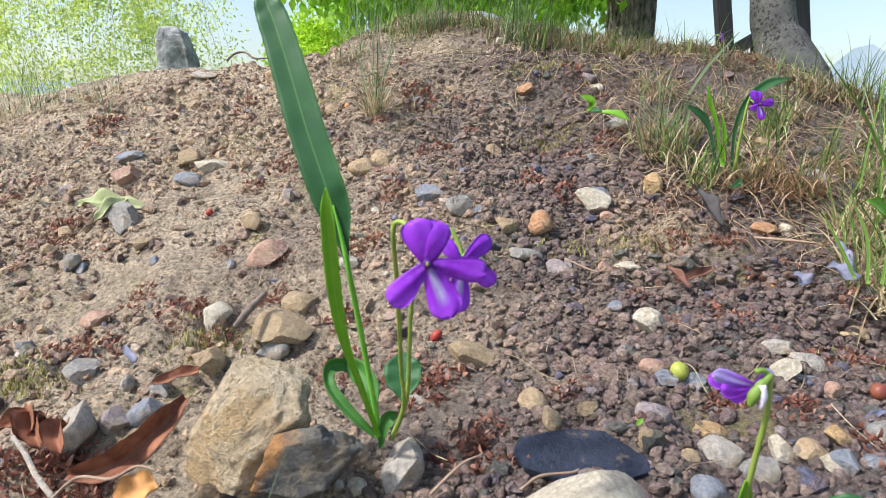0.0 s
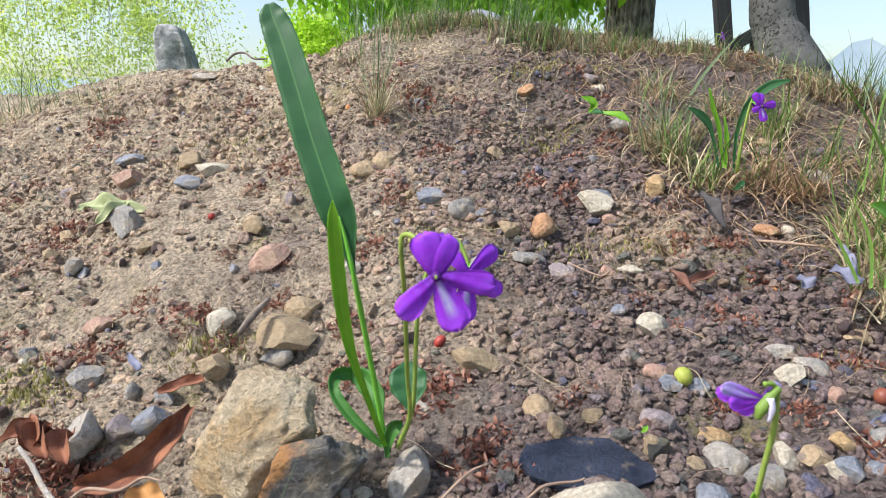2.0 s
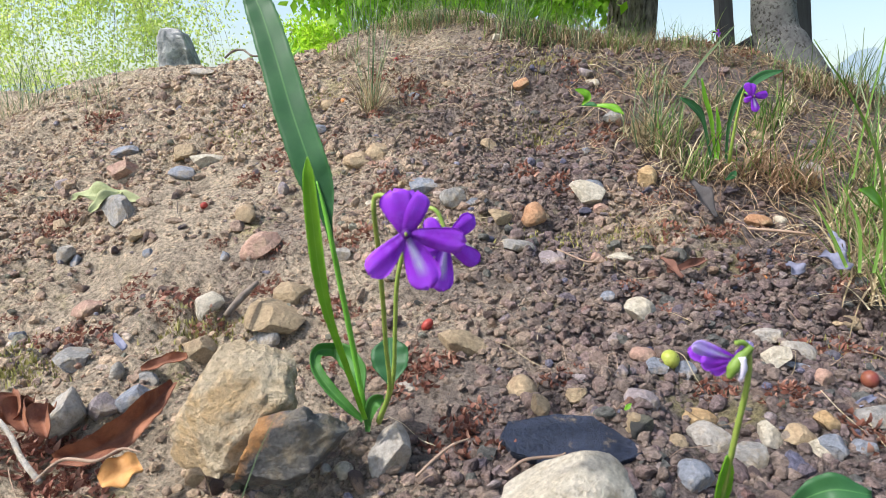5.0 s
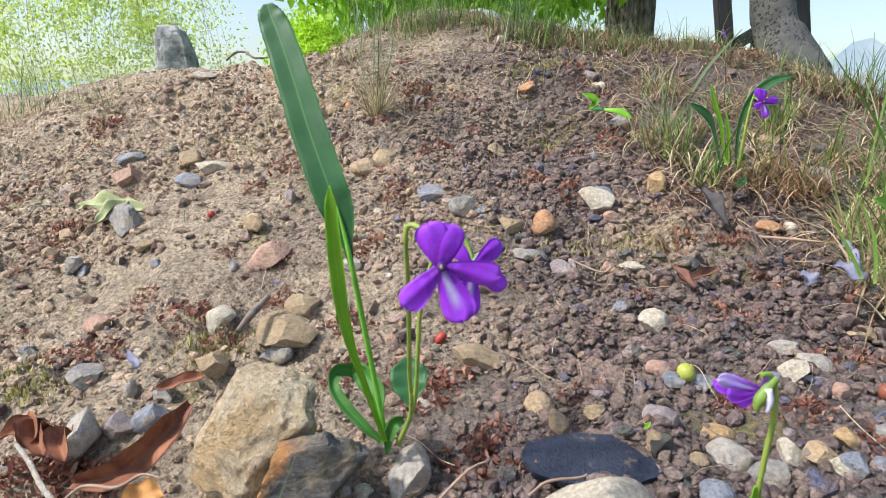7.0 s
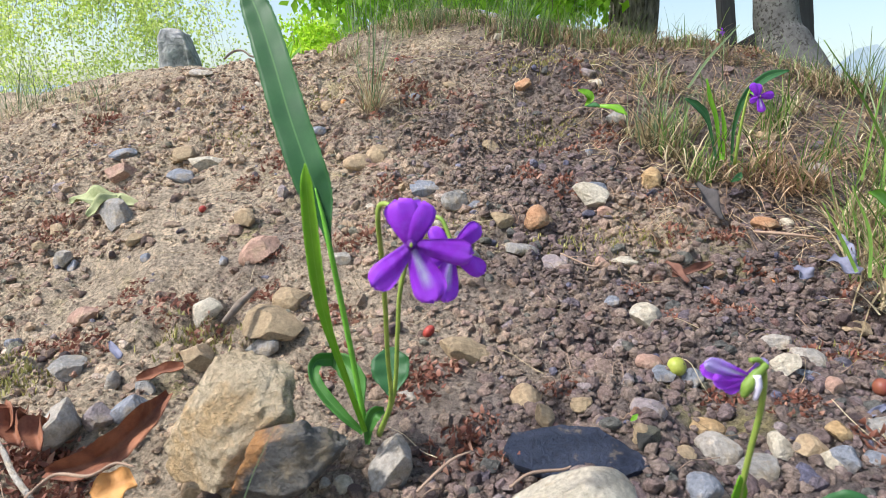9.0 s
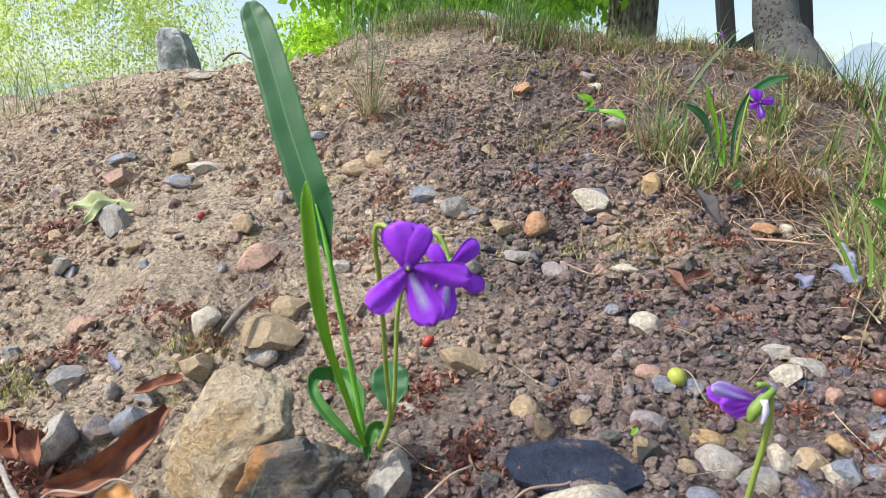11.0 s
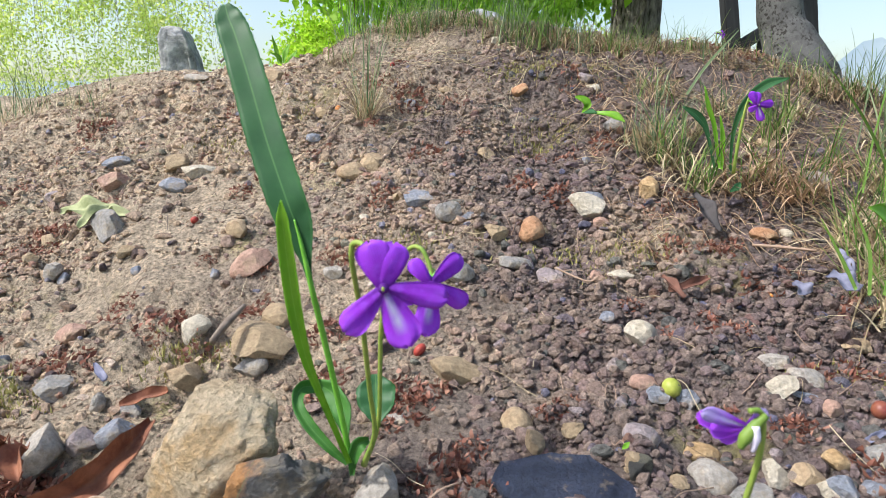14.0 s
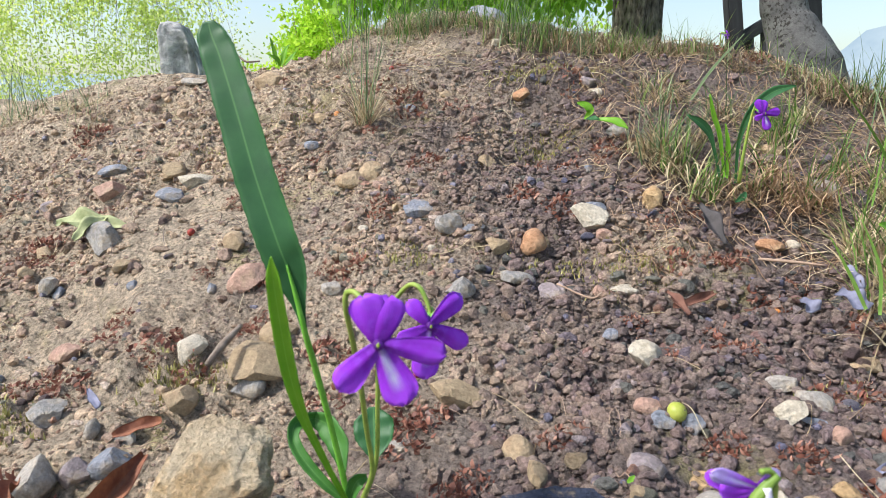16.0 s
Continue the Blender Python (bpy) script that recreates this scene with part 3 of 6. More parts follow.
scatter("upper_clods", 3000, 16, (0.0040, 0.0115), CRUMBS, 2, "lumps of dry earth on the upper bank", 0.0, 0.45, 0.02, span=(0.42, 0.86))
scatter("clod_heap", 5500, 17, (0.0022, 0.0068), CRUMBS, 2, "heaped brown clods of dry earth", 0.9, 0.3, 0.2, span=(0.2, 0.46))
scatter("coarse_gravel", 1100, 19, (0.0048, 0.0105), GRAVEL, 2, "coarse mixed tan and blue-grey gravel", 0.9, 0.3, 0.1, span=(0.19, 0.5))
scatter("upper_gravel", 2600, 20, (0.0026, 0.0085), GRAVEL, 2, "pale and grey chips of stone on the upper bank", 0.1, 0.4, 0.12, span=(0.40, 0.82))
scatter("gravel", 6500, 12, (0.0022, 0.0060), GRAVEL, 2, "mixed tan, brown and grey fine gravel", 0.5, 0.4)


def pebbles(count, seed):
    """The larger loose stones, each by itself; alike shapes share their mesh."""
    rng = np.random.default_rng(seed)
    shapes = []
    for k in range(16):
        me = bpy.data.meshes.new("pebble")
        me.from_pydata([tuple(v) for v in stone_verts(seed + k, 9, 3, 0.06) * 0.5], [], ico(3)[1])
        me.materials.append(PEBBLE)
        me.polygons.foreach_set("use_smooth", np.ones(len(me.polygons), dtype=bool))
        me.set_sharp_from_angle(angle=radians(28))
        shapes.append(me)
    made = 0
    while made < count:
        y = 0.16 + 0.55 * rng.random() ** 1.2
        x = (rng.random() * 2 - 1) * (0.09 + 0.70 * y)
        if rng.random() > 0.5 + np.clip(x * 3, -0.4, 0.4) + (vnoise(x * 12, y * 12, seed) - 0.5):
            continue
        s = 0.0055 * 2.0 ** (rng.random() ** 1.8)
        ob = new("pebble", shapes[rng.integers(0, 16)])
        ob.scale = (s * rng.uniform(0.9, 1.3), s * rng.uniform(0.7, 1.0), s * rng.uniform(0.5, 0.85))
        ob.location = (x, y, float(ground(x, y)) + s * 0.16)
        ob.rotation_euler = (rng.normal(0.35, 0.3), rng.normal(0, 0.3), rng.uniform(0, 6.28))
        tagged(ob, "small broken stone lying on dry earth", "stone", "pebbles on the bank")
        made += 1


pebbles(300, 13)


# ---- grass, straw and roots ----
def blades_data(rng, roots, length, width, lean, droop, segs=4, least=0.0):
    """Thin tapering blades from the given roots; lean: how far they spread from upright; droop: how far the tips bow."""
    verts, faces = [], []
    for r in roots:
        a = rng.uniform(0, 6.28)
        L = length * rng.uniform(0.45, 1.1)
        out = np.array([math.cos(a), math.sin(a), 0.0])
        l0 = least * rng.random() ** 0.5 + abs(rng.gauss(0, lean))
        d = rng.uniform(0.3, 1.3) * droop
        side = np.array([-out[1], out[0], 0.0])
        turn = rng.uniform(-1, 1)
        side = side * math.cos(turn) + out * math.sin(turn) * 0.7
        p, ang, k0 = np.array(r, float), l0, len(verts)
        w = width * rng.uniform(0.6, 1.3)
        for i in range(segs + 1):
            f = i / segs
            ww = w * (1 - f) ** 0.6 * 0.5 + w * 0.04
            verts += [p - side * ww, p + side * ww]
            p = p + (out * math.sin(ang) + np.array([0, 0, math.cos(ang)])) * L / segs
            ang += d / segs * (1 + f)
        faces += [(k0 + 2 * i, k0 + 2 * i + 1, k0 + 2 * i + 3, k0 + 2 * i + 2) for i in range(segs)]
    return verts, faces


def grass_tuft(x, y, radius, green, dry, length, label, seed, material=None, dry_material=None, width=0.0008, lean=0.22, droop=0.5, dry_len=0.7):
    rng = random.Random(seed)
    z = float(ground(x, y))
    top = tagged(empty("grass_tuft", (x, y, z)), label, "grass", "grass tufts")
    for name, count, mat, le, lo, dr, at in (("green_grass", green, material or GRASS, length * 1.25, lean, droop, 0.05), ("dry_grass", dry, dry_material or STRAW, length * dry_len * 1.3, lean * 1.3, droop * 2.2, 0.75)):
        if not count:
            continue
        roots = []
        for _ in range(count):
            a, q = rng.uniform(0, 6.28), radius * math.sqrt(rng.random())
            px, py = q * math.cos(a), q * math.sin(a)
            roots.append((px, py, float(smooth_ground(x + px, y + py)) - z + 0.001))
        under(mesh_object(name, *blades_data(rng, roots, le, width, lo, dr, 5, at), mat), top)
    return top


def litter(name, count, seed, region, length, width, material, label):
    """Straws, roots and stalks that lie on the ground."""
    rng = random.Random(seed)
    verts, faces = [], []
    x0, x1, y0, y1 = region
    for _ in range(count):
        x, y = rng.uniform(x0, x1), rng.uniform(y0, y1)
        a, bend, L = rng.uniform(0, 6.28), rng.uniform(-0.8, 0.8), length * rng.uniform(0.3, 1.2)
        pts = []
        for i in range(4):
            pts.append((x, y, float(ground(x, y)) + 0.0018 + rng.uniform(0, 0.003)))
            x, y = x + L / 3 * math.cos(a), y + L / 3 * math.sin(a)
            a += bend / 3
        v, f = tube_data(pts, [width * 0.5, width * 0.45, width * 0.25], 4, 3)
        k = len(verts)
        verts += v
        faces += [tuple(i + k for i in q) for q in f]
    return tagged(mesh_object(name, verts, faces, material), label, "dry stalks", kind="stuff")


def rusty_clump(x, y, radius, seed, count=95):
    """A fallen tree catkin: a heap of curled rusty scales."""
    rng = random.Random(seed)
    verts, faces = [], []
    z = float(ground(x, y))
    for _ in range(count):
        a, q = rng.uniform(0, 6.28), radius * math.sqrt(rng.random())
        p = np.array([q * math.cos(a) * 1.25, q * math.sin(a), float(ground(x + q * math.cos(a), y + q * math.sin(a))) - z + rng.uniform(0.0, 0.5) * radius * (1 - q / radius) + 0.0008])
        d = np.array([rng.gauss(0, 1), rng.gauss(0, 1), rng.gauss(0.5, 0.7)])
        d /= np.linalg.norm(d)
        s = np.cross(d, (rng.random(), rng.random(), rng.random()))
        s /= np.linalg.norm(s) + 1e-9
        u = np.cross(d, s)
        L, w, k = radius * rng.uniform(0.2, 0.5), radius * rng.uniform(0.05, 0.12), len(verts)
        for f, ww, up in ((0, 0.4, 0), (0.35, 1, 0.12), (0.7, 0.8, 0.1), (1, 0.15, -0.1)):
            verts += [p + d * L * f - s * w * ww + u * up * L, p + d * L * f + s * w * ww + u * up * L]
        faces += [(k + 2 * i, k + 2 * i + 1, k + 2 * i + 3, k + 2 * i + 2) for i in range(3)]
    ob = mesh_object("fallen_catkin", verts, faces, RUST_BITS)
    ob.location = (x, y, z)
    return tagged(ob, "dry rust-red clump of fallen flower scales on earth", "plant litter", "rusty fallen flower clumps")


# ---- the large stones in the foreground ----
def big_rock(name, place, half, cuts, material, label, seed, turn=(0, 0, 0), level=5, rough=0.07):
    v = stone_verts(seed, cuts, level, rough)
    v *= (1 + 0.03 * lumps(v, 13, seed + 2) + 0.018 * lumps(v, 30, seed + 4))[:, None] if cuts > 4 else 1
    ob = mesh_object(name, v * half, ico(level)[1], material)
    if cuts > 4:
        ob.data.set_sharp_from_angle(angle=radians(44))
    ob.matrix_world = pose(*place, *turn)
    return tagged(ob, label, "rock", "stones on the bank")


big_rock("rock", (-0.0781, 0.2049, 0.0217), (0.0250, 0.0150, 0.0255), 8, ROUGH_TAN, "large rough tan rock beside the violet", 41, (-38, 6, -20), 5, 0.12)
big_rock("rock", (-0.0549, 0.1949, 0.0122), (0.0225, 0.012, 0.0135), 12, STAINED, "dark slate rock with rust-orange edge", 52, (24, -22, 10))
big_rock("boulder", (0.0330, 0.1625, 0.0126), (0.0225, 0.0165, 0.0125), 2, CREAM, "smooth cream white rounded stone", 63, (0, -10, 0), 4, 0.03)


def slate_shard():
    """A thin broken sheet of slate lying on the bank."""
    rim = [(0.0205, 0.2118, 0.0065), (0.0246, 0.2194, 0.0090), (0.0438, 0.2236, 0.0102), (0.0577, 0.2234, 0.0094), (0.0655, 0.2157, 0.0064), (0.0749, 0.2060, 0.0041), (0.0602, 0.2006, 0.0018), (0.0350, 0.2008, 0.0027), (0.0242, 0.2044, 0.0050)]
    c = np.mean(rim, 0)
    rng = random.Random(5)
    edge = []
    for a, b in zip(rim, rim[1:] + rim[:1]):
        a, b = np.array(a), np.array(b)
        for k in range(5):
            p = a + (b - a) * k / 5
            edge.append(p + (p - c) * rng.uniform(-0.03, 0.02) - c)
    n = len(edge)
    up = np.array([0, -0.35, 0.93])
    verts = [e + up * 0.0012 for e in edge] + [e * 1.012 for e in edge] + [e - up * 0.002 for e in edge]
    verts += [e * 0.55 + up * 0.0018 for e in edge]
    faces = []
    for i in range(n):
        j = (i + 1) % n
        faces += [(i, j, n + j, n + i), (n + i, n + j, 2 * n + j, 2 * n + i), (3 * n + i, 3 * n + j, j, i)]
    faces += [tuple(range(3 * n, 4 * n)), tuple(range(3 * n - 1, 2 * n - 1, -1))]
    ob = mesh_object("slate_shard", verts, faces, SLATE, False)
    ob.location = c
    return tagged(ob, "flat dark blue-black slate shard on earth", "slate", "stones on the bank")


slate_shard()


# ---- fruits and berries ----
def fruit(x, y, size, material, label, seed, squash=0.92, bed=0.35):
    z = float(ground(x, y)) + size * bed
    v = ico(3)[0].copy()
    v[:, 2] *= squash
    dent = np.exp(-((v[:, 0] ** 2 + v[:, 1] ** 2) / 0.05)) * (v[:, 2] > 0) * 0.12
    v *= (1 - dent)[:, None]
    top = tagged(empty("fruit", (x, y, z)), label, "fruit", "fallen fruits")
    top.rotation_euler = (0.5 + seed, 0.7, seed)
    body = under(mesh_object("body", v * size / 2, ico(3)[1], material), top)
    under(tube("stalk_scar", [(0, 0, size * 0.38), (0, 0.0002, size * 0.44)], [size * 0.07, size * 0.04], TWIG, 6, 2), top)
    return top


fruit(0.1052, 0.2729, 0.0090, SKIN_GREEN, "small yellow-green unripe fruit on gravel", 0.3)
fruit(0.1870, 0.2553, 0.0080, SKIN_RED, "small pink and red ripening fruit", 1.1)
fruit(-0.0085, 0.3046, 0.0074, SKIN_BERRY, "small red berry fallen on earth", 2.0, 0.7)
fruit(-0.0903, 0.5801, 0.0058, SKIN_ORANGE, "small orange berry by a grass tuft", 0.8)
fruit(-0.0466, 0.6393, 0.0055, SKIN_BERRY, "small red berry on the upper bank", 1.7)
fruit(-0.1725, 0.4479, 0.0056, SKIN_BERRY, "small dark red berry on earth", 2.6)
fruit(0.2148, 0.4682, 0.0066, SKIN_GREEN, "yellow-green fruit at the foot of a violet", 0.5)
fruit(0.1860, 0.3510, 0.0050, SKIN_ORANGE, "small orange berry on gravel", 1.9)


# ---- fallen leaves ----
def curled_leaf(name, points, widths, material, label, fold=0.5, seed=1, facing=(0, -0.6, 0.8), thick=0.0005):
    c = np.mean(points, 0)
    ob = ribbon(name, [np.array(p) - c for p in points], widths, material, facing, fold, thick, 8, 6, 0.2, seed)
    ob.location = c
    return tagged(ob, label, "dead leaf", "fallen leaves")


curled_leaf("dead_leaf", [(-0.1073, 0.2292, 0.0207), (-0.1115, 0.2159, 0.0148), (-0.1180, 0.2067, 0.0091), (-0.1263, 0.2011, 0.0061), (-0.1382, 0.1998, 0.0046)], [0.003, 0.0095, 0.0110, 0.0095, 0.003], DRY_RED, "long curled red-brown dead leaf", 0.7, 3, (0.3, -0.8, 0.5))
curled_leaf("dead_leaf", [(-0.1503, 0.2181, 0.0094), (-0.1618, 0.2236, 0.0113), (-0.1724, 0.2277, 0.0111), (-0.1808, 0.2251, 0.0081)], [0.002, 0.007, 0.008, 0.003], DRY_RED, "crumpled dark red-brown dead leaf", 0.6, 4)
for n, (a, b, c) in enumerate([((-0.1517, 0.2239, 0.0131), (-0.1514, 0.2172, 0.0103), (-0.1456, 0.2086, 0.0076)), ((-0.1621, 0.2282, 0.0143), (-0.1620, 0.2205, 0.0114), (-0.1550, 0.2118, 0.0081)), ((-0.1724, 0.2305, 0.0151), (-0.1655, 0.2227, 0.0121), (-0.1643, 0.2170, 0.0085))]):
    curled_leaf("dead_leaf", [a, b, c], [0.004, 0.0095, 0.004], DRY_RED, "crumpled dark red leaf fragment on earth", 0.7, 40 + n)
curled_leaf("dead_leaf", [(-0.1087, 0.2483, 0.0246), (-0.1178, 0.2468, 0.0221), (-0.1264, 0.2435, 0.0204)], [0.003, 0.0065, 0.002], DRY_RED, "small folded red-brown dead leaf", 0.5, 5)
curled_leaf("dead_leaf", [(-0.1030, 0.1902, 0.0082), (-0.1072, 0.1869, 0.0068), (-0.1126, 0.1825, 0.0050)], [0.006, 0.013, 0.006], DRY_ORANGE, "orange-brown dead leaf on earth", 0.25, 6)
curled_leaf("dead_leaf", [(-0.2825, 0.4747, 0.0668), (-0.2644, 0.4710, 0.0691), (-0.2452, 0.4667, 0.0680), (-0.2244, 0.4643, 0.0666)], [0.004, 0.016, 0.014, 0.003], DRY_GREEN, "withered pale green leaf on dry earth", 0.35, 7)
curled_leaf("dead_leaf", [(-0.2554, 0.4488, 0.0593), (-0.2484, 0.4563, 0.0667), (-0.2420, 0.4694, 0.0719)], [0.003, 0.013, 0.004], DRY_GREEN, "withered pale green leaf on dry earth", 0.4, 8)
curled_leaf("dead_leaf", [(0.1512, 0.3512, 0.0468), (0.1389, 0.3465, 0.0431), (0.1269, 0.3441, 0.0410)], [0.003, 0.0060, 0.003], DRY_BROWN, "curled red-brown dead leaf on gravel", 0.55, 9)
curled_leaf("dead_leaf", [(0.1251, 0.3516, 0.0479), (0.1288, 0.3447, 0.0442), (0.1319, 0.3356, 0.0392)], [0.002, 0.0055, 0.003], DRY_BROWN, "curled red-brown dead leaf on gravel", 0.5, 10)
curled_leaf("dead_leaf", [(0.1618, 0.4089, 0.0880), (0.1653, 0.3990, 0.0788), (0.1705, 0.3865, 0.0667)], [0.003, 0.011, 0.003], DRY_DARK, "dark grey dry leaf below grass", 0.5, 11)
curled_leaf("dead_leaf", [(0.1963, 0.3164, 0.0571), (0.2009, 0.3107, 0.0542), (0.2065, 0.3070, 0.0509)], [0.006, 0.011, 0.007], DRY_VIOLET, "faded violet-grey withered petals by grass", 0.3, 12)
curled_leaf("dead_leaf", [(0.1868, 0.3303, 0.0497), (0.1889, 0.3268, 0.0474), (0.1908, 0.3241, 0.0443)], [0.002, 0.009, 0.008], DRY_VIOLET, "faded violet withered petal on gravel", 0.3, 13)
curled_leaf("dead_leaf", [(0.2102, 0.3334, 0.0665), (0.2101, 0.3276, 0.0629), (0.2118, 0.3215, 0.0573)], [0.002, 0.006, 0.003], DRY_VIOLET, "pale violet-grey withered leaf in grass", 0.3, 14)
curled_leaf("white_fragment", [(-0.1553, 0.2790, 0.0247), (-0.1511, 0.2745, 0.0224), (-0.1460, 0.2700, 0.0203)], [0.001, 0.0038, 0.003], DRY_VIOLET, "small white papery fragment on earth", 0.3, 15)
curled_leaf("white_fragment", [(0.1637, 0.2305, 0.0112), (0.1686, 0.2327, 0.0121), (0.1757, 0.2360, 0.0136)], [0.002, 0.003, 0.002], DRY_VIOLET, "small whitish twig fragment on gravel", 0.3, 16)

# ---- stones on the bank ----
stone(-0.0919, 0.2180, -0.0124, 0.0082, 0.0074, 0.0057, 0, 6, TAN, "brownish grey stone under a large tan rock", seed=3)
stone(-0.0208, 0.2102, 0.0011, 0.0086, 0.0124, 0.0103, 0, 9, PALE, "pale blue-grey angular stone beside the violet", seed=4)
stone(-0.0366, 0.2036, -0.0019, 0.0038, 0.0037, 0.0031, 0, 1, CREAM, "small cream pebble by a slate slab", seed=5)
stone(-0.0432, 0.2042, -0.0022, 0.0021, 0.0027, 0.0023, 0, 1, PALE, "small pale pebble by a slate slab", seed=6)
stone(0.0334, 0.2507, 0.0098, 0.0070, 0.0070, 0.0059, 0, 2, TAN, "rounded greyish tan stone", seed=7)
stone(0.0394, 0.2349, 0.0085, 0.0041, 0.0072, 0.0060, 0, 7, CLOD, "rough upright lump of grey earth", seed=8)
stone(0.1057, 0.2403, 0.0019, 0.0101, 0.0048, 0.0040, 12, 1, OCHRE, "long smooth ochre pebble", seed=9)
stone(0.1024, 0.2208, 0.0017, 0.0090, 0.0082, 0.0068, 0, 3, PALE, "rounded chalky pale stone", seed=10)
stone(0.1110, 0.2100, 0.0003, 0.0098, 0.0071, 0.0059, -14, 4, GREY, "grey stone with dark veins", seed=11)
stone(0.1257, 0.2191, 0.0037, 0.0068, 0.0071, 0.0059, 0, 4, CREAM, "whitish angular stone on dry earth", seed=12)
stone(0.1350, 0.2150, 0.0060, 0.0066, 0.0052, 0.0043, 18, 5, TAN, "brown-tan angular stone on dry earth", seed=13)
stone(0.1465, 0.2180, 0.0111, 0.0066, 0.0042, 0.0035, 22, 3, OCHRE, "ochre flat pebble on dry earth", seed=14)
stone(0.1432, 0.2075, 0.0059, 0.0069, 0.0054, 0.0045, 12, 3, BLUE, "blue-grey smooth stone on dry earth", seed=15)
stone(0.1382, 0.2088, 0.0046, 0.0034, 0.0051, 0.0042, 0, 4, CREAM, "small cream stone on dry earth", seed=16)
stone(0.1535, 0.2079, 0.0058, 0.0056, 0.0038, 0.0032, -10, 3, BLUE, "blue-grey pebble on dry earth", seed=17)
stone(0.0868, 0.1944, 0.0020, 0.0067, 0.0061, 0.0049, 0, 2, BLUE, "dark blue-grey rounded stone", seed=18)
stone(0.1663, 0.2214, 0.0112, 0.0086, 0.0069, 0.0058, -24, 3, GREY, "large grey smooth stone", seed=19)
stone(0.0818, 0.2344, 0.0122, 0.0086, 0.0077, 0.0048, 0, 5, MAUVE, "flat mauve-grey stone on dry earth", seed=20)
stone(0.0943, 0.2784, 0.0153, 0.0073, 0.0046, 0.0038, 8, 1, PINK, "pink oval pebble on dry earth", seed=21)
stone(0.1695, 0.2783, 0.0180, 0.0104, 0.0077, 0.0064, 22, 6, PALE, "pale wedge-shaped stone on dry earth", seed=22)
stone(0.1579, 0.2863, 0.0224, 0.0074, 0.0047, 0.0039, -14, 5, PALE, "pale grey stone on dry earth", seed=23)
stone(0.1476, 0.2613, 0.0206, 0.0072, 0.0053, 0.0044, -24, 6, CREAM, "cream-grey blocky stone on dry earth", seed=24)
stone(0.1635, 0.2512, 0.0151, 0.0048, 0.0050, 0.0042, 0, 4, PINK, "pinkish tan stone on dry earth", seed=25)
stone(0.0983, 0.2708, 0.0126, 0.0057, 0.0052, 0.0034, 0, 3, BLUE, "dark grey pebble on dry earth", seed=26)
stone(0.1118, 0.2707, 0.0110, 0.0053, 0.0048, 0.0039, 0, 4, BLUE, "flat blue-grey stone on dry earth", seed=27)
stone(0.0773, 0.2557, 0.0160, 0.0031, 0.0039, 0.0032, 0, 3, MAUVE, "small mauve pebble on dry earth", seed=28)
stone(0.1022, 0.3057, 0.0278, 0.0112, 0.0080, 0.0067, 34, 5, CREAM, "long pale wedge of stone", seed=29)
stone(0.1065, 0.3652, 0.0455, 0.0085, 0.0039, 0.0032, 5, 4, CREAM, "flat cream stone chip", seed=30)
stone(0.0916, 0.3600, 0.0453, 0.0049, 0.0039, 0.0032, 28, 4, PINK, "small pinkish stone chip", seed=31)
stone(0.2107, 0.3081, 0.0227, 0.0089, 0.0042, 0.0035, 12, 4, TAN, "flat tan stone on dry earth", seed=32)
stone(0.1584, 0.2596, 0.0171, 0.0075, 0.0019, 0.0016, 14, 3, BLUE, "grey stone in the shade of a pale one", seed=33)
stone(0.2057, 0.4023, 0.0623, 0.0096, 0.0057, 0.0047, 8, 5, ORANGE, "orange-tan angular stone on dry earth", seed=34)
stone(0.2202, 0.4042, 0.0617, 0.0044, 0.0058, 0.0048, 0, 5, CREAM, "small cream stone on dry earth", seed=35)
stone(0.1410, 0.4385, 0.0880, 0.0080, 0.0105, 0.0087, 0, 4, OCHRE, "yellow-ochre rounded stone on dry earth", seed=36)
stone(0.0994, 0.4230, 0.0759, 0.0161, 0.0110, 0.0092, 26, 5, CREAM, "whitish wedge-shaped stone on dry earth", seed=37)
stone(0.1040, 0.4346, 0.0826, 0.0082, 0.0049, 0.0041, 10, 3, BLUE, "flat blue stone chip", seed=38)
stone(0.1054, 0.4133, 0.0681, 0.0055, 0.0050, 0.0042, 0, 3, PINK, "small reddish stone on dry earth", seed=39)
stone(0.0588, 0.4048, 0.0645, 0.0083, 0.0111, 0.0093, 0, 2, ORANGE, "orange-brown rounded stone on dry earth", seed=40)
stone(0.0449, 0.3706, 0.0504, 0.0113, 0.0059, 0.0049, 16, 5, GREY, "grey stone with a blue side", seed=41)
stone(0.0126, 0.3597, 0.0477, 0.0087, 0.0096, 0.0080, 0, 5, GREY, "pale blue-grey stone on dry earth", seed=42)
stone(-0.0142, 0.4531, 0.0798, 0.0128, 0.0098, 0.0049, 0, 5, BLUE, "flat blue stone chip", seed=43)
stone(0.0221, 0.4163, 0.0734, 0.0078, 0.0033, 0.0027, -5, 4, BLUE, "thin blue stone chip", seed=44)
stone(0.0062, 0.4223, 0.0753, 0.0092, 0.0083, 0.0069, 0, 6, GREY, "grey rough stone on dry earth", seed=45)
stone(-0.0532, 0.4478, 0.0667, 0.0042, 0.0038, 0.0029, 0, 1, CREAM, "small pale disc of shell-like stone", seed=46)
stone(-0.0046, 0.4069, 0.0612, 0.0033, 0.0030, 0.0022, 0, 2, CREAM, "small white chip on dry earth", seed=47)
stone(-0.1899, 0.5168, 0.0947, 0.0174, 0.0094, 0.0078, 6, 5, CREAM, "whitish tan stone on dry earth", seed=48)
stone(-0.2085, 0.5017, 0.0840, 0.0129, 0.0087, 0.0072, -6, 5, BLUE, "blue-grey blocky stone on dry earth", seed=49)
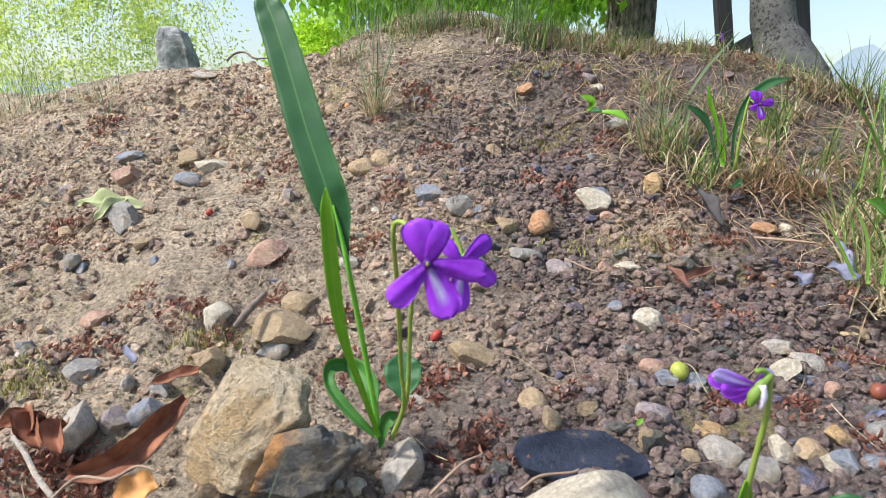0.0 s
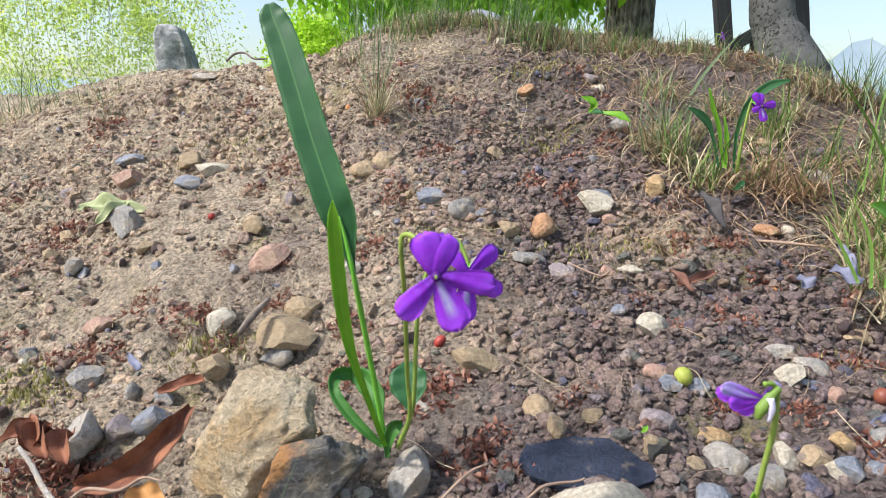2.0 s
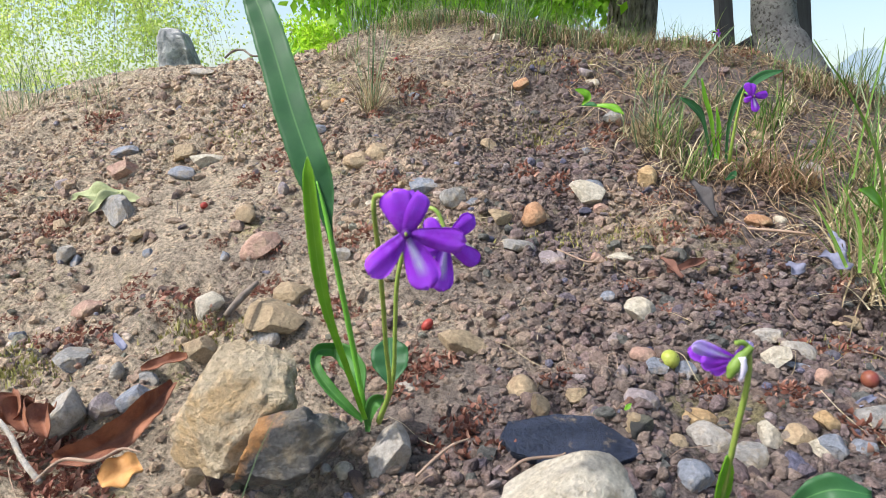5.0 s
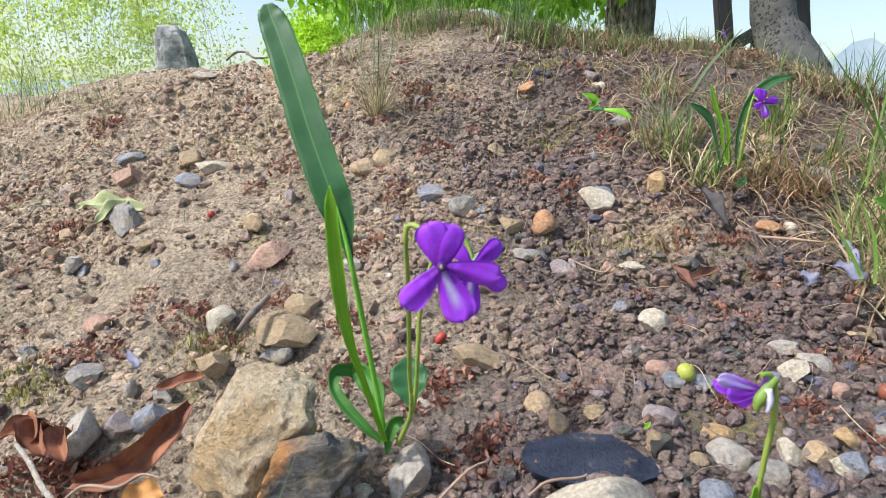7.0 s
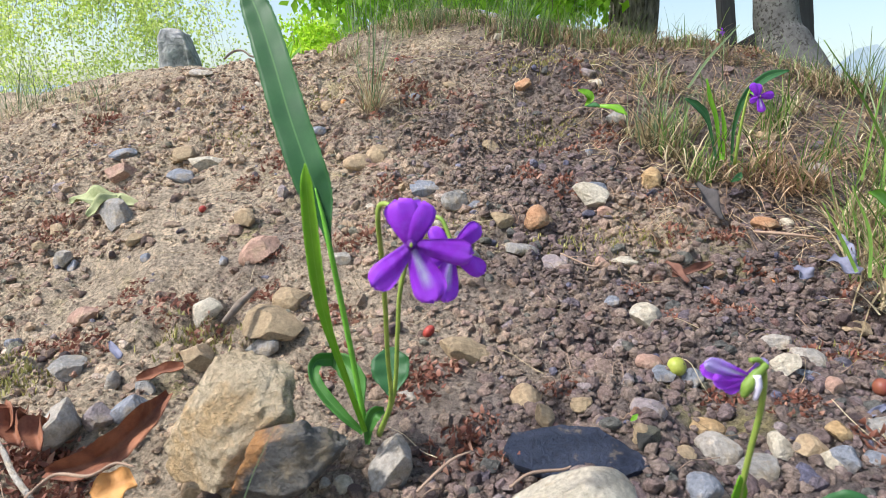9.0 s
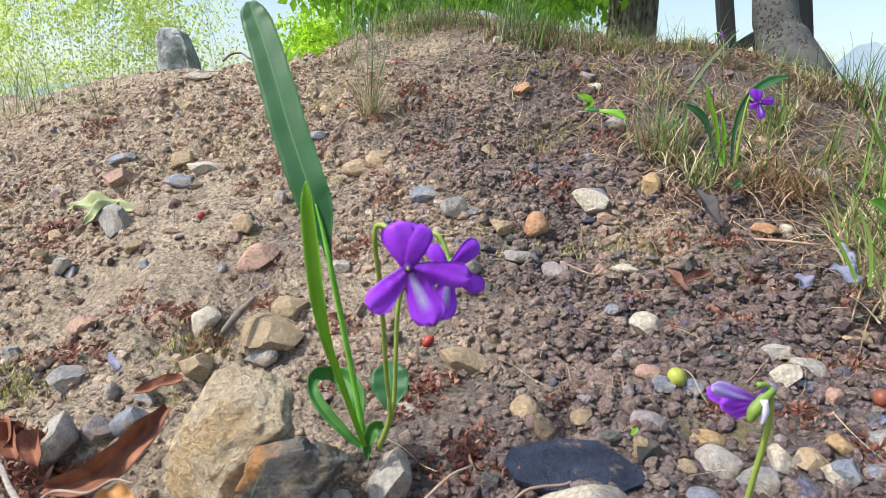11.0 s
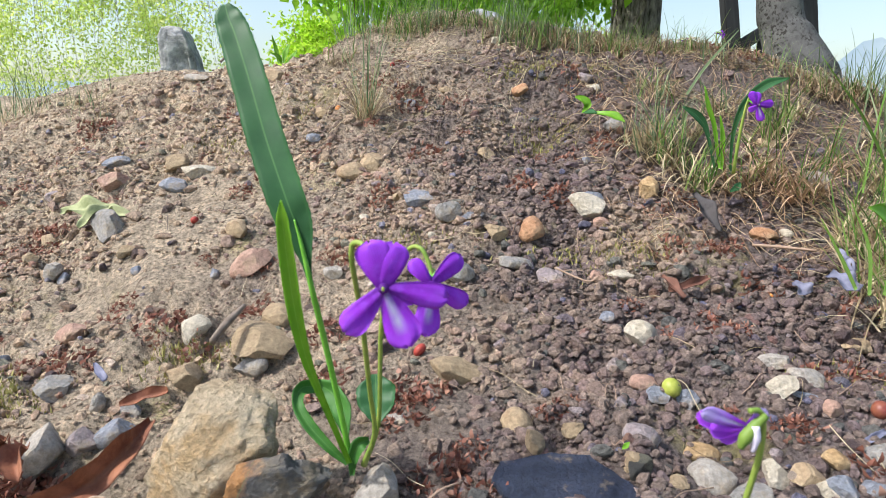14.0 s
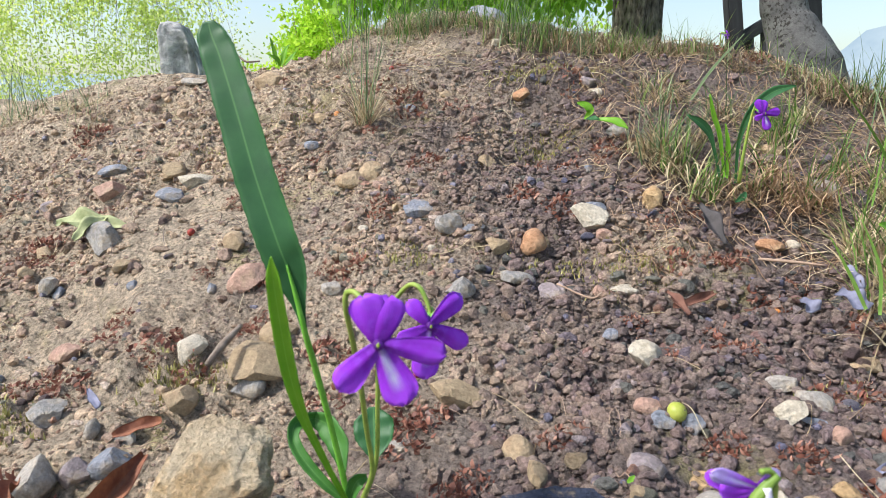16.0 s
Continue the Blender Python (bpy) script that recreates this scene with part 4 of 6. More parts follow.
stone(-0.2773, 0.5525, 0.0993, 0.0124, 0.0066, 0.0056, -14, 4, BLUE, "lavender-blue flat stone on dry earth", seed=50)
stone(-0.2686, 0.5283, 0.0860, 0.0127, 0.0116, 0.0086, 0, 4, PINK, "pink stone on dry earth", seed=51)
stone(-0.2347, 0.4515, 0.0600, 0.0141, 0.0163, 0.0135, 0, 5, GREY, "grey angular stone against a withered leaf", seed=52)
stone(-0.0651, 0.4877, 0.0961, 0.0134, 0.0084, 0.0070, -8, 5, TAN, "pale tan stone on dry earth", seed=53)
stone(-0.0543, 0.4986, 0.1030, 0.0116, 0.0106, 0.0074, 0, 6, TAN, "tan blocky stone on dry earth", seed=54)
stone(-0.2842, 0.4594, 0.0463, 0.0070, 0.0076, 0.0063, 0, 4, TAN, "small tan stone on dry earth", seed=55)
stone(-0.2584, 0.4195, 0.0351, 0.0060, 0.0081, 0.0068, 0, 4, PALE, "pale grey stone on dry earth", seed=56)
stone(-0.1983, 0.3331, 0.0195, 0.0101, 0.0066, 0.0055, -24, 4, PINK, "tan-pink angular stone on dry earth", seed=57)
stone(-0.1305, 0.3313, 0.0226, 0.0103, 0.0098, 0.0083, 0, 5, CREAM, "pale stone on dry earth", seed=58)
stone(-0.1190, 0.3972, 0.0444, 0.0145, 0.0106, 0.0088, -34, 3, PINK, "pink-tan long stone on dry earth", seed=59)
stone(-0.1840, 0.2925, 0.0066, 0.0093, 0.0084, 0.0048, 0, 5, GREY, "dark grey flat stone", seed=60)
stone(-0.1588, 0.2424, 0.0018, 0.0084, 0.0140, 0.0116, 0, 9, PALE, "pointed grey and cream stone", seed=61)
stone(-0.1460, 0.2494, 0.0022, 0.0063, 0.0069, 0.0057, 0, 3, MAUVE, "grey-mauve rounded stone on dry earth", seed=62)
stone(-0.1352, 0.2547, 0.0036, 0.0090, 0.0081, 0.0065, 0, 8, BLUE, "violet-blue glinting stone on dry earth", seed=63)
stone(-0.1372, 0.2720, 0.0051, 0.0055, 0.0049, 0.0032, 0, 3, GREY, "small dark grey stone", seed=64)
stone(-0.1541, 0.2748, 0.0064, 0.0036, 0.0061, 0.0050, 0, 3, PALE, "pale grey pebble on dry earth", seed=65)
stone(-0.1386, 0.4384, 0.0606, 0.0083, 0.0086, 0.0072, 0, 5, TAN, "grey-tan stone on dry earth", seed=66)
stone(-0.1203, 0.4707, 0.0754, 0.0044, 0.0066, 0.0055, 0, 4, MAUVE, "small mauve stone on dry earth", seed=67)
stone(0.0089, 0.2853, 0.0172, 0.0145, 0.0081, 0.0068, 8, 7, CLOD, "large lump of tan earth", seed=68)
stone(-0.0935, 0.3071, 0.0115, 0.0091, 0.0056, 0.0047, -10, 5, GREY, "flat grey stone on dry earth", seed=69)
stone(-0.0909, 0.3198, 0.0201, 0.0173, 0.0156, 0.0101, 0, 7, CLOD, "broken lump of dry earth", seed=70)
stone(-0.0847, 0.3418, 0.0277, 0.0117, 0.0105, 0.0080, 0, 7, CLOD, "broken lump of dry earth", seed=71)
stone(-0.1242, 0.2988, 0.0101, 0.0086, 0.0089, 0.0075, 0, 5, TAN, "small tan stone behind a large rock", seed=72)
stone(-0.1731, 0.6773, 0.1781, 0.0166, 0.0149, 0.0101, 0, 4, TAN, "tan stone on the crest", seed=73)
stone(-0.1058, 0.5426, 0.1202, 0.0065, 0.0059, 0.0034, 0, 2, BLUE, "small blue pebble on dry earth", seed=74)
stone(0.0705, 0.5780, 0.1604, 0.0084, 0.0076, 0.0061, 0, 4, ORANGE, "orange-tan stone on dry earth", seed=75)
stone(0.1374, 0.5182, 0.1304, 0.0096, 0.0086, 0.0064, 0, 5, GREY, "grey stone below green leaves", seed=76)
stone(0.0558, 0.6793, 0.2154, 0.0073, 0.0066, 0.0036, 0, 5, CREAM, "white chip on the crest", seed=77)
stone(0.1197, 0.6477, 0.1981, 0.0082, 0.0073, 0.0039, 0, 5, BLUE, "dark grey chip on the crest", seed=78)
stone(-0.2626, 0.7106, 0.1815, 0.0158, 0.0086, 0.0043, 0, 5, PALE, "flat grey stone on the crest", seed=79)
stone(0.1083, 0.4795, 0.1054, 0.0031, 0.0041, 0.0034, 0, 3, BLUE, "small blue stone chip", seed=80)
stone(0.1333, 0.5771, 0.1626, 0.0071, 0.0064, 0.0040, 0, 6, CREAM, "pale broken stone on dry earth", seed=81)
stone(0.1275, 0.5833, 0.1710, 0.0079, 0.0071, 0.0050, 0, 6, MAUVE, "grey broken stone on dry earth", seed=82)
stone(-0.2110, 0.4252, 0.0475, 0.0073, 0.0066, 0.0051, 0, 5, TAN, "rough tan stone on dry earth", seed=83)
stone(-0.2506, 0.4169, 0.0296, 0.0028, 0.0056, 0.0046, 0, 3, BLUE, "small blue chip on dry earth", seed=84)
stone(-0.2436, 0.3404, 0.0026, 0.0050, 0.0040, 0.0034, -20, 4, BLUE, "small bright blue chip", seed=85)
stone(-0.1970, 0.4074, 0.0378, 0.0035, 0.0041, 0.0034, 0, 3, BLUE, "small blue-grey chip on dry earth", seed=86)
stone(-0.1430, 0.4011, 0.0372, 0.0035, 0.0049, 0.0041, 0, 3, BLUE, "small blue-grey chip on dry earth", seed=87)
stone(-0.3145, 0.5198, 0.0741, 0.0063, 0.0073, 0.0061, 0, 5, MAUVE, "small grey stone on dry earth", seed=88)
stone(-0.0618, 0.3712, 0.0459, 0.0061, 0.0055, 0.0045, 0, 5, PALE, "small pale grey stone", seed=89)
stone(-0.0305, 0.4585, 0.0809, 0.0048, 0.0043, 0.0033, 0, 4, TAN, "small tan stone on dry earth", seed=90)
stone(-0.2244, 0.5455, 0.0985, 0.0122, 0.0110, 0.0073, 0, 6, CLOD, "rough tan lump of earth", seed=91)
stone(0.0645, 0.3651, 0.0440, 0.0089, 0.0079, 0.0040, 0, 4, MAUVE, "small mauve stone on dry earth", seed=92)
stone(0.0700, 0.3675, 0.0446, 0.0035, 0.0053, 0.0044, 0, 3, MAUVE, "small mauve pebble on dry earth", seed=93)
stone(0.0352, 0.3941, 0.0656, 0.0084, 0.0076, 0.0058, 0, 6, CLOD, "brown lump of earth", seed=94)
stone(0.0549, 0.2400, 0.0123, 0.0049, 0.0049, 0.0041, 0, 5, CLOD, "brown lump of earth", seed=95)
stone(0.0918, 0.3363, 0.0287, 0.0049, 0.0044, 0.0028, 0, 3, BLUE, "small blue pebble on dry earth", seed=96)
stone(0.2462, 0.4882, 0.1166, 0.0090, 0.0082, 0.0048, 0, 5, TAN, "tan stone among dry grass", seed=97)
stone(0.2549, 0.4409, 0.0924, 0.0104, 0.0093, 0.0060, 0, 5, PALE, "pale stone among dry grass", seed=98)
stone(0.0872, 0.2126, 0.0050, 0.0040, 0.0041, 0.0034, 0, 6, CLOD, "rough lump of tan earth", seed=99)
stone(0.0735, 0.2194, 0.0096, 0.0056, 0.0052, 0.0043, 0, 6, CLOD, "rough lump of tan earth", seed=100)
stone(-0.0167, 0.2629, 0.0051, 0.0054, 0.0048, 0.0038, 0, 5, PALE, "pale grey stone chip", seed=101)
stone(-0.2830, 0.4346, 0.0402, 0.0066, 0.0060, 0.0040, 0, 5, CLOD, "small lump of earth", seed=102)
stone(-0.1032, 0.2803, -0.0002, 0.0042, 0.0027, 0.0014, 0, 3, TAN, "small tan chip on dry earth", seed=103)
stone(-0.0260, 0.5828, 0.1496, 0.0074, 0.0067, 0.0036, 0, 4, BLUE, "pale blue chip on dry earth", seed=104)
stone(0.0044, 0.6018, 0.1623, 0.0072, 0.0064, 0.0042, 0, 5, TAN, "tan chip on dry earth", seed=105)
stone(0.0353, 0.5073, 0.1077, 0.0082, 0.0074, 0.0057, 0, 6, CLOD, "brown lump of earth", seed=106)
stone(-0.1065, 0.5881, 0.1418, 0.0103, 0.0092, 0.0062, 0, 5, CLOD, "brown lump of earth", seed=107)
stone(-0.1889, 0.6560, 0.1630, 0.0089, 0.0081, 0.0052, 0, 5, CREAM, "pale chip on the upper bank", seed=108)

# ---- rusty fallen flower clumps ----
for n, (x, y, r) in enumerate([
    (-0.1944, 0.3570, 0.009), (-0.1498, 0.3339, 0.010), (-0.1932, 0.3807, 0.006), (-0.1857, 0.3108, 0.009), (-0.2113, 0.3134, 0.006), (-0.0231, 0.2806, 0.010),
    (-0.0142, 0.2632, 0.009), (0.0274, 0.2126, 0.008), (0.0031, 0.2250, 0.010), (0.0125, 0.2356, 0.007), (0.0506, 0.2547, 0.007), (-0.0556, 0.3889, 0.009),
    (-0.0041, 0.2744, 0.008), (-0.0572, 0.3274, 0.009), (0.1422, 0.3213, 0.008), (0.1136, 0.3122, 0.006), (0.1814, 0.2877, 0.008), (0.1817, 0.3515, 0.008),
    (0.1516, 0.3112, 0.005), (0.1426, 0.2385, 0.007), (0.1204, 0.2559, 0.007), (0.1758, 0.3859, 0.007), (0.1327, 0.5054, 0.011), (-0.0110, 0.5003, 0.009),
    (-0.0395, 0.4613, 0.008), (-0.2887, 0.4693, 0.010), (-0.2827, 0.4508, 0.008), (0.0811, 0.4357, 0.009), (0.0568, 0.4483, 0.008), (-0.1523, 0.4911, 0.007),
    (-0.0280, 0.5838, 0.012), (-0.3408, 0.6504, 0.014), (-0.0540, 0.2882, 0.008), (0.1617, 0.2131, 0.009), (0.2202, 0.3277, 0.008), (-0.1047, 0.3556, 0.008),
    (-0.2032, 0.3263, 0.006), (-0.1251, 0.3173, 0.007), (0.1074, 0.3433, 0.006), (0.1966, 0.2876, 0.008),
    (-0.1550, 0.2220, 0.012), (-0.1650, 0.2300, 0.011), (-0.1420, 0.2130, 0.010), (-0.1340, 0.2050, 0.008), (-0.1700, 0.2180, 0.010), (-0.1480, 0.2300, 0.008)]):
    rusty_clump(x, y, r * 1.2, 100 + n)

_rng = random.Random(77)
for n in range(46):
    _y = _rng.uniform(0.36, 0.66)
    rusty_clump(_rng.uniform(-0.42, 0.30) * (0.4 + _y), _y, _rng.uniform(0.005, 0.011), 300 + n, 70)

# ---- straw, roots and twigs that lie about ----
litter("dry_stalks", 130, 31, (-0.30, 0.30, 0.19, 0.60), 0.024, 0.0004, STRAW, "thin pale dry stalks on the earth")
litter("dry_stalks", 240, 32, (-0.45, 0.35, 0.48, 0.74), 0.032, 0.0005, STRAW, "thin pale dry stalks on the upper bank")
litter("dry_stalks", 900, 35, (0.11, 0.36, 0.38, 0.62), 0.028, 0.00045, RED_STRAW, "matted reddish straw among the grass")
litter("dry_stalks", 700, 36, (-0.16, 0.30, 0.58, 0.78), 0.024, 0.0005, STRAW, "matted pale straw below the crest")
litter("dry_roots", 260, 37, (-0.40, 0.30, 0.40, 0.74), 0.026, 0.0006, TWIG, "fine dark twigs and roots on the upper bank")
litter("dry_roots", 120, 33, (-0.30, 0.30, 0.18, 0.55), 0.02, 0.0005, ROOT, "fine brown roots on the earth")


def lying_twig(points, radii, label, material=TWIG):
    c = np.mean(points, 0)
    ob = tube("twig", [np.array(p) - c for p in points], radii, material, 7, 6)
    ob.location = c
    return tagged(ob, label, "twig", "twigs on the bank")


lying_twig([(-0.1094, 0.2997, 0.0275), (-0.1062, 0.3129, 0.0325), (-0.1009, 0.3262, 0.0382)], [0.0016, 0.0022, 0.0012], "grey-brown twig on dry earth")
lying_twig([(-0.1658, 0.2136, 0.0121), (-0.1544, 0.2031, 0.0105), (-0.1445, 0.1925, 0.0090), (-0.1319, 0.1818, 0.0062)], [0.0008, 0.0010, 0.0010, 0.0011], "pale grey twig at the foot of the bank", PALE)
lying_twig([(0.1782, 0.3605, 0.0639), (0.1927, 0.3543, 0.0637), (0.2078, 0.3480, 0.0629)], [0.0008, 0.001, 0.0006], "thin dry brown stalk on gravel", ROOT)
lying_twig([(-0.1331, 0.1809, 0.0068), (-0.1288, 0.1896, 0.0097), (-0.1168, 0.1886, 0.0100), (-0.1104, 0.1930, 0.0120), (-0.1027, 0.1909, 0.0120)], [0.0005, 0.0006, 0.0006, 0.0005, 0.0003], "curling brown root on earth", ROOT)
lying_twig([(0.0206, 0.1893, 0.0059), (0.0281, 0.1956, 0.0072), (0.0393, 0.1977, 0.0074), (0.0424, 0.1988, 0.0081)], [0.0005, 0.0006, 0.0005, 0.0003], "brown root across a slate shard", ROOT)
lying_twig([(-0.0099, 0.1882, 0.0048), (-0.0033, 0.1958, 0.0076), (0.0026, 0.2013, 0.0096), (0.0088, 0.2045, 0.0105)], [0.0005, 0.0006, 0.0005, 0.0003], "brown root on earth", ROOT)
lying_twig([(-0.2723, 0.8147, 0.2070), (-0.2657, 0.8266, 0.2165), (-0.2529, 0.8269, 0.2180), (-0.2384, 0.8151, 0.2099), (-0.2215, 0.8151, 0.2100)], [0.0014, 0.0016, 0.0013, 0.0013, 0.001], "bent dark twig on the crest")
lying_twig([(0.0651, 0.3517, 0.0526), (0.0814, 0.3434, 0.0469), (0.0878, 0.3438, 0.0494)], [0.0005, 0.0006, 0.0004], "thin dry brown stalk on gravel", ROOT)

# ---- moss ----
def moss(patches, seed):
    """Low yellow-green moss that grows in patches on the damp earth."""
    rng = random.Random(seed)
    roots = []
    for x, y, r, n in patches:
        for _ in range(n):
            px, py = x + rng.gauss(0, r), y + rng.gauss(0, r * 0.6)
            roots.append((px, py, float(ground(px, py))))
    return tagged(mesh_object("moss", *blades_data(rng, roots, 0.0042, 0.0011, 0.5, 0.4, 2), MOSS), "yellow-green moss on damp earth", "moss", kind="stuff")


moss([(0.086, 0.535, 0.014, 500), (0.078, 0.60, 0.016, 600), (0.10, 0.60, 0.012, 300), (0.115, 0.385, 0.018, 500), (0.07, 0.385, 0.014, 300), (-0.24, 0.30, 0.02, 600), (-0.21, 0.285, 0.014, 300),
      (-0.13, 0.315, 0.012, 300), (-0.18, 0.56, 0.02, 300), (-0.12, 0.60, 0.016, 300), (0.13, 0.60, 0.018, 300), (0.19, 0.285, 0.012, 260), (-0.02, 0.40, 0.014, 200)], 91)

# ---- grass ----
grass_tuft(-0.0641, 0.5595, 0.008, 24, 130, 0.125, "tall thin blue-green grass tuft with dry base", 1, GRASS_BLUE, STRAW, 0.0008, 0.2, 0.2, 0.34)
for n, (x, y, l, g, d, mat, dry) in enumerate([
    (0.1571, 0.4809, 0.050, 40, 90, GRASS_BLUE, STRAW), (0.1687, 0.4697, 0.045, 34, 80, GRASS, STRAW), (0.1504, 0.4960, 0.035, 10, 90, GRASS_BLUE, STRAW), (0.1780, 0.4424, 0.040, 40, 70, GRASS, STRAW),
    (0.1897, 0.5012, 0.040, 18, 80, GRASS_BLUE, STRAW), (0.2042, 0.4380, 0.040, 12, 110, GRASS, RED_STRAW), (0.2263, 0.4474, 0.045, 8, 130, GRASS, RED_STRAW), (0.2348, 0.4313, 0.045, 8, 130, GRASS, RED_STRAW),
    (0.2504, 0.4312, 0.045, 14, 120, GRASS, RED_STRAW), (0.2576, 0.4985, 0.042, 34, 40, GRASS, STRAW), (0.2418, 0.4878, 0.035, 16, 60, GRASS, STRAW), (0.2778, 0.4568, 0.045, 20, 80, GRASS, RED_STRAW), (0.2231, 0.5311, 0.035, 14, 60, GRASS_BLUE, STRAW),
    (0.2842, 0.5215, 0.035, 10, 60, GRASS, STRAW), (0.1891, 0.5586, 0.035, 10, 70, GRASS_BLUE, STRAW), (0.2448, 0.5385, 0.035, 12, 60, GRASS, STRAW)]):
    grass_tuft(x, y, 0.011, g, int(d * 0.75), l, "green and dry grass tuft on the bank", 200 + n, mat, dry, 0.0011, 0.42, 0.6, 0.85)
for n, (x, y, l, g, d, mat) in enumerate([
    (0.2310, 0.3379, 0.058, 34, 70, GRASS_BRIGHT), (0.2538, 0.3567, 0.065, 40, 80, GRASS), (0.2530, 0.3841, 0.055, 26, 80, GRASS), (0.2835, 0.3961, 0.060, 34, 60, GRASS_BRIGHT), (0.2954, 0.4377, 0.06, 26, 60, GRASS), (0.2299, 0.3110, 0.045, 18, 40, GRASS_BRIGHT), (0.3273, 0.4847, 0.06, 24, 40, GRASS_BLUE)]):
    grass_tuft(x, y, 0.012, int(g * 0.65), int(d * 1.2), l, "fresh green grass tuft at the side of the bank", 230 + n, mat, STRAW, 0.0011, 0.38, 0.5, 0.75)
for n, (x, y, l, g, d) in enumerate([
    (-0.4947, 0.7465, 0.08, 26, 30), (-0.4654, 0.7426, 0.075, 24, 24), (-0.5047, 0.7388, 0.06, 20, 36), (-0.4252, 0.7425, 0.055, 14, 20), (-0.3636, 0.6727, 0.05, 10, 40), (-0.3838, 0.7369, 0.06, 14, 20), (-0.5483, 0.8557, 0.07, 22, 16), (-0.0748, 0.1178, 0.06, 16, 16)]):
    grass_tuft(x, y, 0.024, int(g * 0.9), int(d * 0.9), l, "pale green grass tuft on the crest", 30 + n, GRASS_BLUE, STRAW, 0.0007, 0.45, 0.6, 0.7)
for n, (x, y, l, g, d) in enumerate([
    (-0.0903, 0.7244, 0.07, 34, 60), (-0.0530, 0.7273, 0.075, 46, 90), (-0.0310, 0.7261, 0.08, 50, 90), (-0.0060, 0.7255, 0.08, 50, 100), (0.0186, 0.7116, 0.07, 44, 110), (0.0454, 0.6992, 0.06, 34, 100),
    (0.0711, 0.6851, 0.075, 56, 90), (0.0875, 0.6736, 0.075, 60, 90), (0.1090, 0.6621, 0.06, 36, 100), (0.1271, 0.6517, 0.055, 30, 110), (0.1533, 0.6424, 0.05, 26, 110), (0.1736, 0.6347, 0.045, 22, 110),
    (0.0953, 0.6252, 0.04, 10, 120), (0.1935, 0.6269, 0.04, 20, 100), (0.2137, 0.6220, 0.05, 16, 90), (0.2361, 0.6242, 0.045, 16, 90), (0.2565, 0.6208, 0.045, 16, 90), (0.2740, 0.6108, 0.04, 12, 100),
    (0.2910, 0.5835, 0.035, 14, 110), (0.3194, 0.5736, 0.035, 16, 110), (0.3385, 0.5622, 0.05, 24, 90), (0.3597, 0.5557, 0.07, 44, 60), (0.3751, 0.5527, 0.07, 44, 60), (0.1796, 0.5597, 0.045, 20, 110), (0.1576, 0.5803, 0.035, 8, 90)]):
    grass_tuft(x, y, 0.022, int(g * 1.1), int(d * (0.4 if n < 10 else 0.7)), l * (0.78 if n < 10 else 0.6), "grass tuft with straw on the crest of the bank", 50 + n, GRASS if n % 3 else GRASS_BLUE, RED_STRAW if n > 7 else STRAW, 0.0008, 0.4 if n < 10 else 0.55, 0.6, 0.6)


def turf_edge():
    """The torn edge of the turf along the crest: dry grass that hangs over the lip of the bank."""
    rng = random.Random(404)
    x = -0.105
    while x < 0.36:
        y = float(np.interp(x, CREST_X, CREST_Y))
        for back, length, dry in ((0.004, 0.034, 120), (0.026, 0.028, 90)):
            px, py = x + rng.uniform(-0.006, 0.006), y - back + rng.uniform(-0.007, 0.007)
            grass_tuft(px, py, 0.014, rng.randint(4, 16), dry, length, "matted dry turf hanging over the edge of the bank", rng.randint(1, 9999), GRASS if rng.random() < 0.6 else GRASS_BLUE, TURF, 0.0008, 0.6, 0.9, 0.8)
        x += 0.021


turf_edge()


def long_blade(points, widths, material, label, facing=(0, -1, 0.1)):
    base = np.array(points[0])
    ob = ribbon("tall_grass", [np.array(p) - base for p in points], widths, material, facing, 0.12, 0.0002, 2, 8)
    ob.location = base
    return tagged(ob, label, "grass", "long grass blades")


long_blade([(0.2086, 0.2863, 0.0597), (0.1966, 0.2788, 0.1005), (0.1797, 0.2741, 0.1290), (0.1522, 0.2663, 0.1574)], [0.0011, 0.0014, 0.0012, 0.0003], GRASS_BRIGHT, "long arching green grass blade")
long_blade([(0.2327, 0.3538, 0.0940), (0.2384, 0.3591, 0.1225), (0.2491, 0.3669, 0.1636), (0.2563, 0.3734, 0.1984)], [0.0010, 0.001, 0.0009, 0.0004], GRASS_BRIGHT, "long green grass stalk")
long_blade([(0.2679, 0.4186, 0.1147), (0.2760, 0.4263, 0.1553), (0.2788, 0.4325, 0.1885)], [0.0008, 0.0008, 0.0003], GRASS_BLUE, "thin upright grass stalk")
long_blade([(0.1896, 0.5077, 0.1538), (0.2051, 0.5118, 0.1758), (0.2296, 0.5167, 0.2022)], [0.0018, 0.0022, 0.0006], GRASS_BLUE, "blue-green grass blade leaning over the bank")
long_blade([(0.1970, 0.2956, 0.0547), (0.1906, 0.2982, 0.0683), (0.1808, 0.3018, 0.0873)], [0.0016, 0.0018, 0.0004], GRASS_BRIGHT, "bright green upright grass blade")
long_blade([(0.2032, 0.2950, 0.0521), (0.2030, 0.2992, 0.0738), (0.1946, 0.3033, 0.0955)], [0.0016, 0.0018, 0.0004], GRASS_BRIGHT, "bright green upright grass blade")
long_blade([(0.2101, 0.2950, 0.0521), (0.2147, 0.2986, 0.0712), (0.2251, 0.3032, 0.0957)], [0.0016, 0.0018, 0.0004], GRASS_BRIGHT, "bright green upright grass blade")


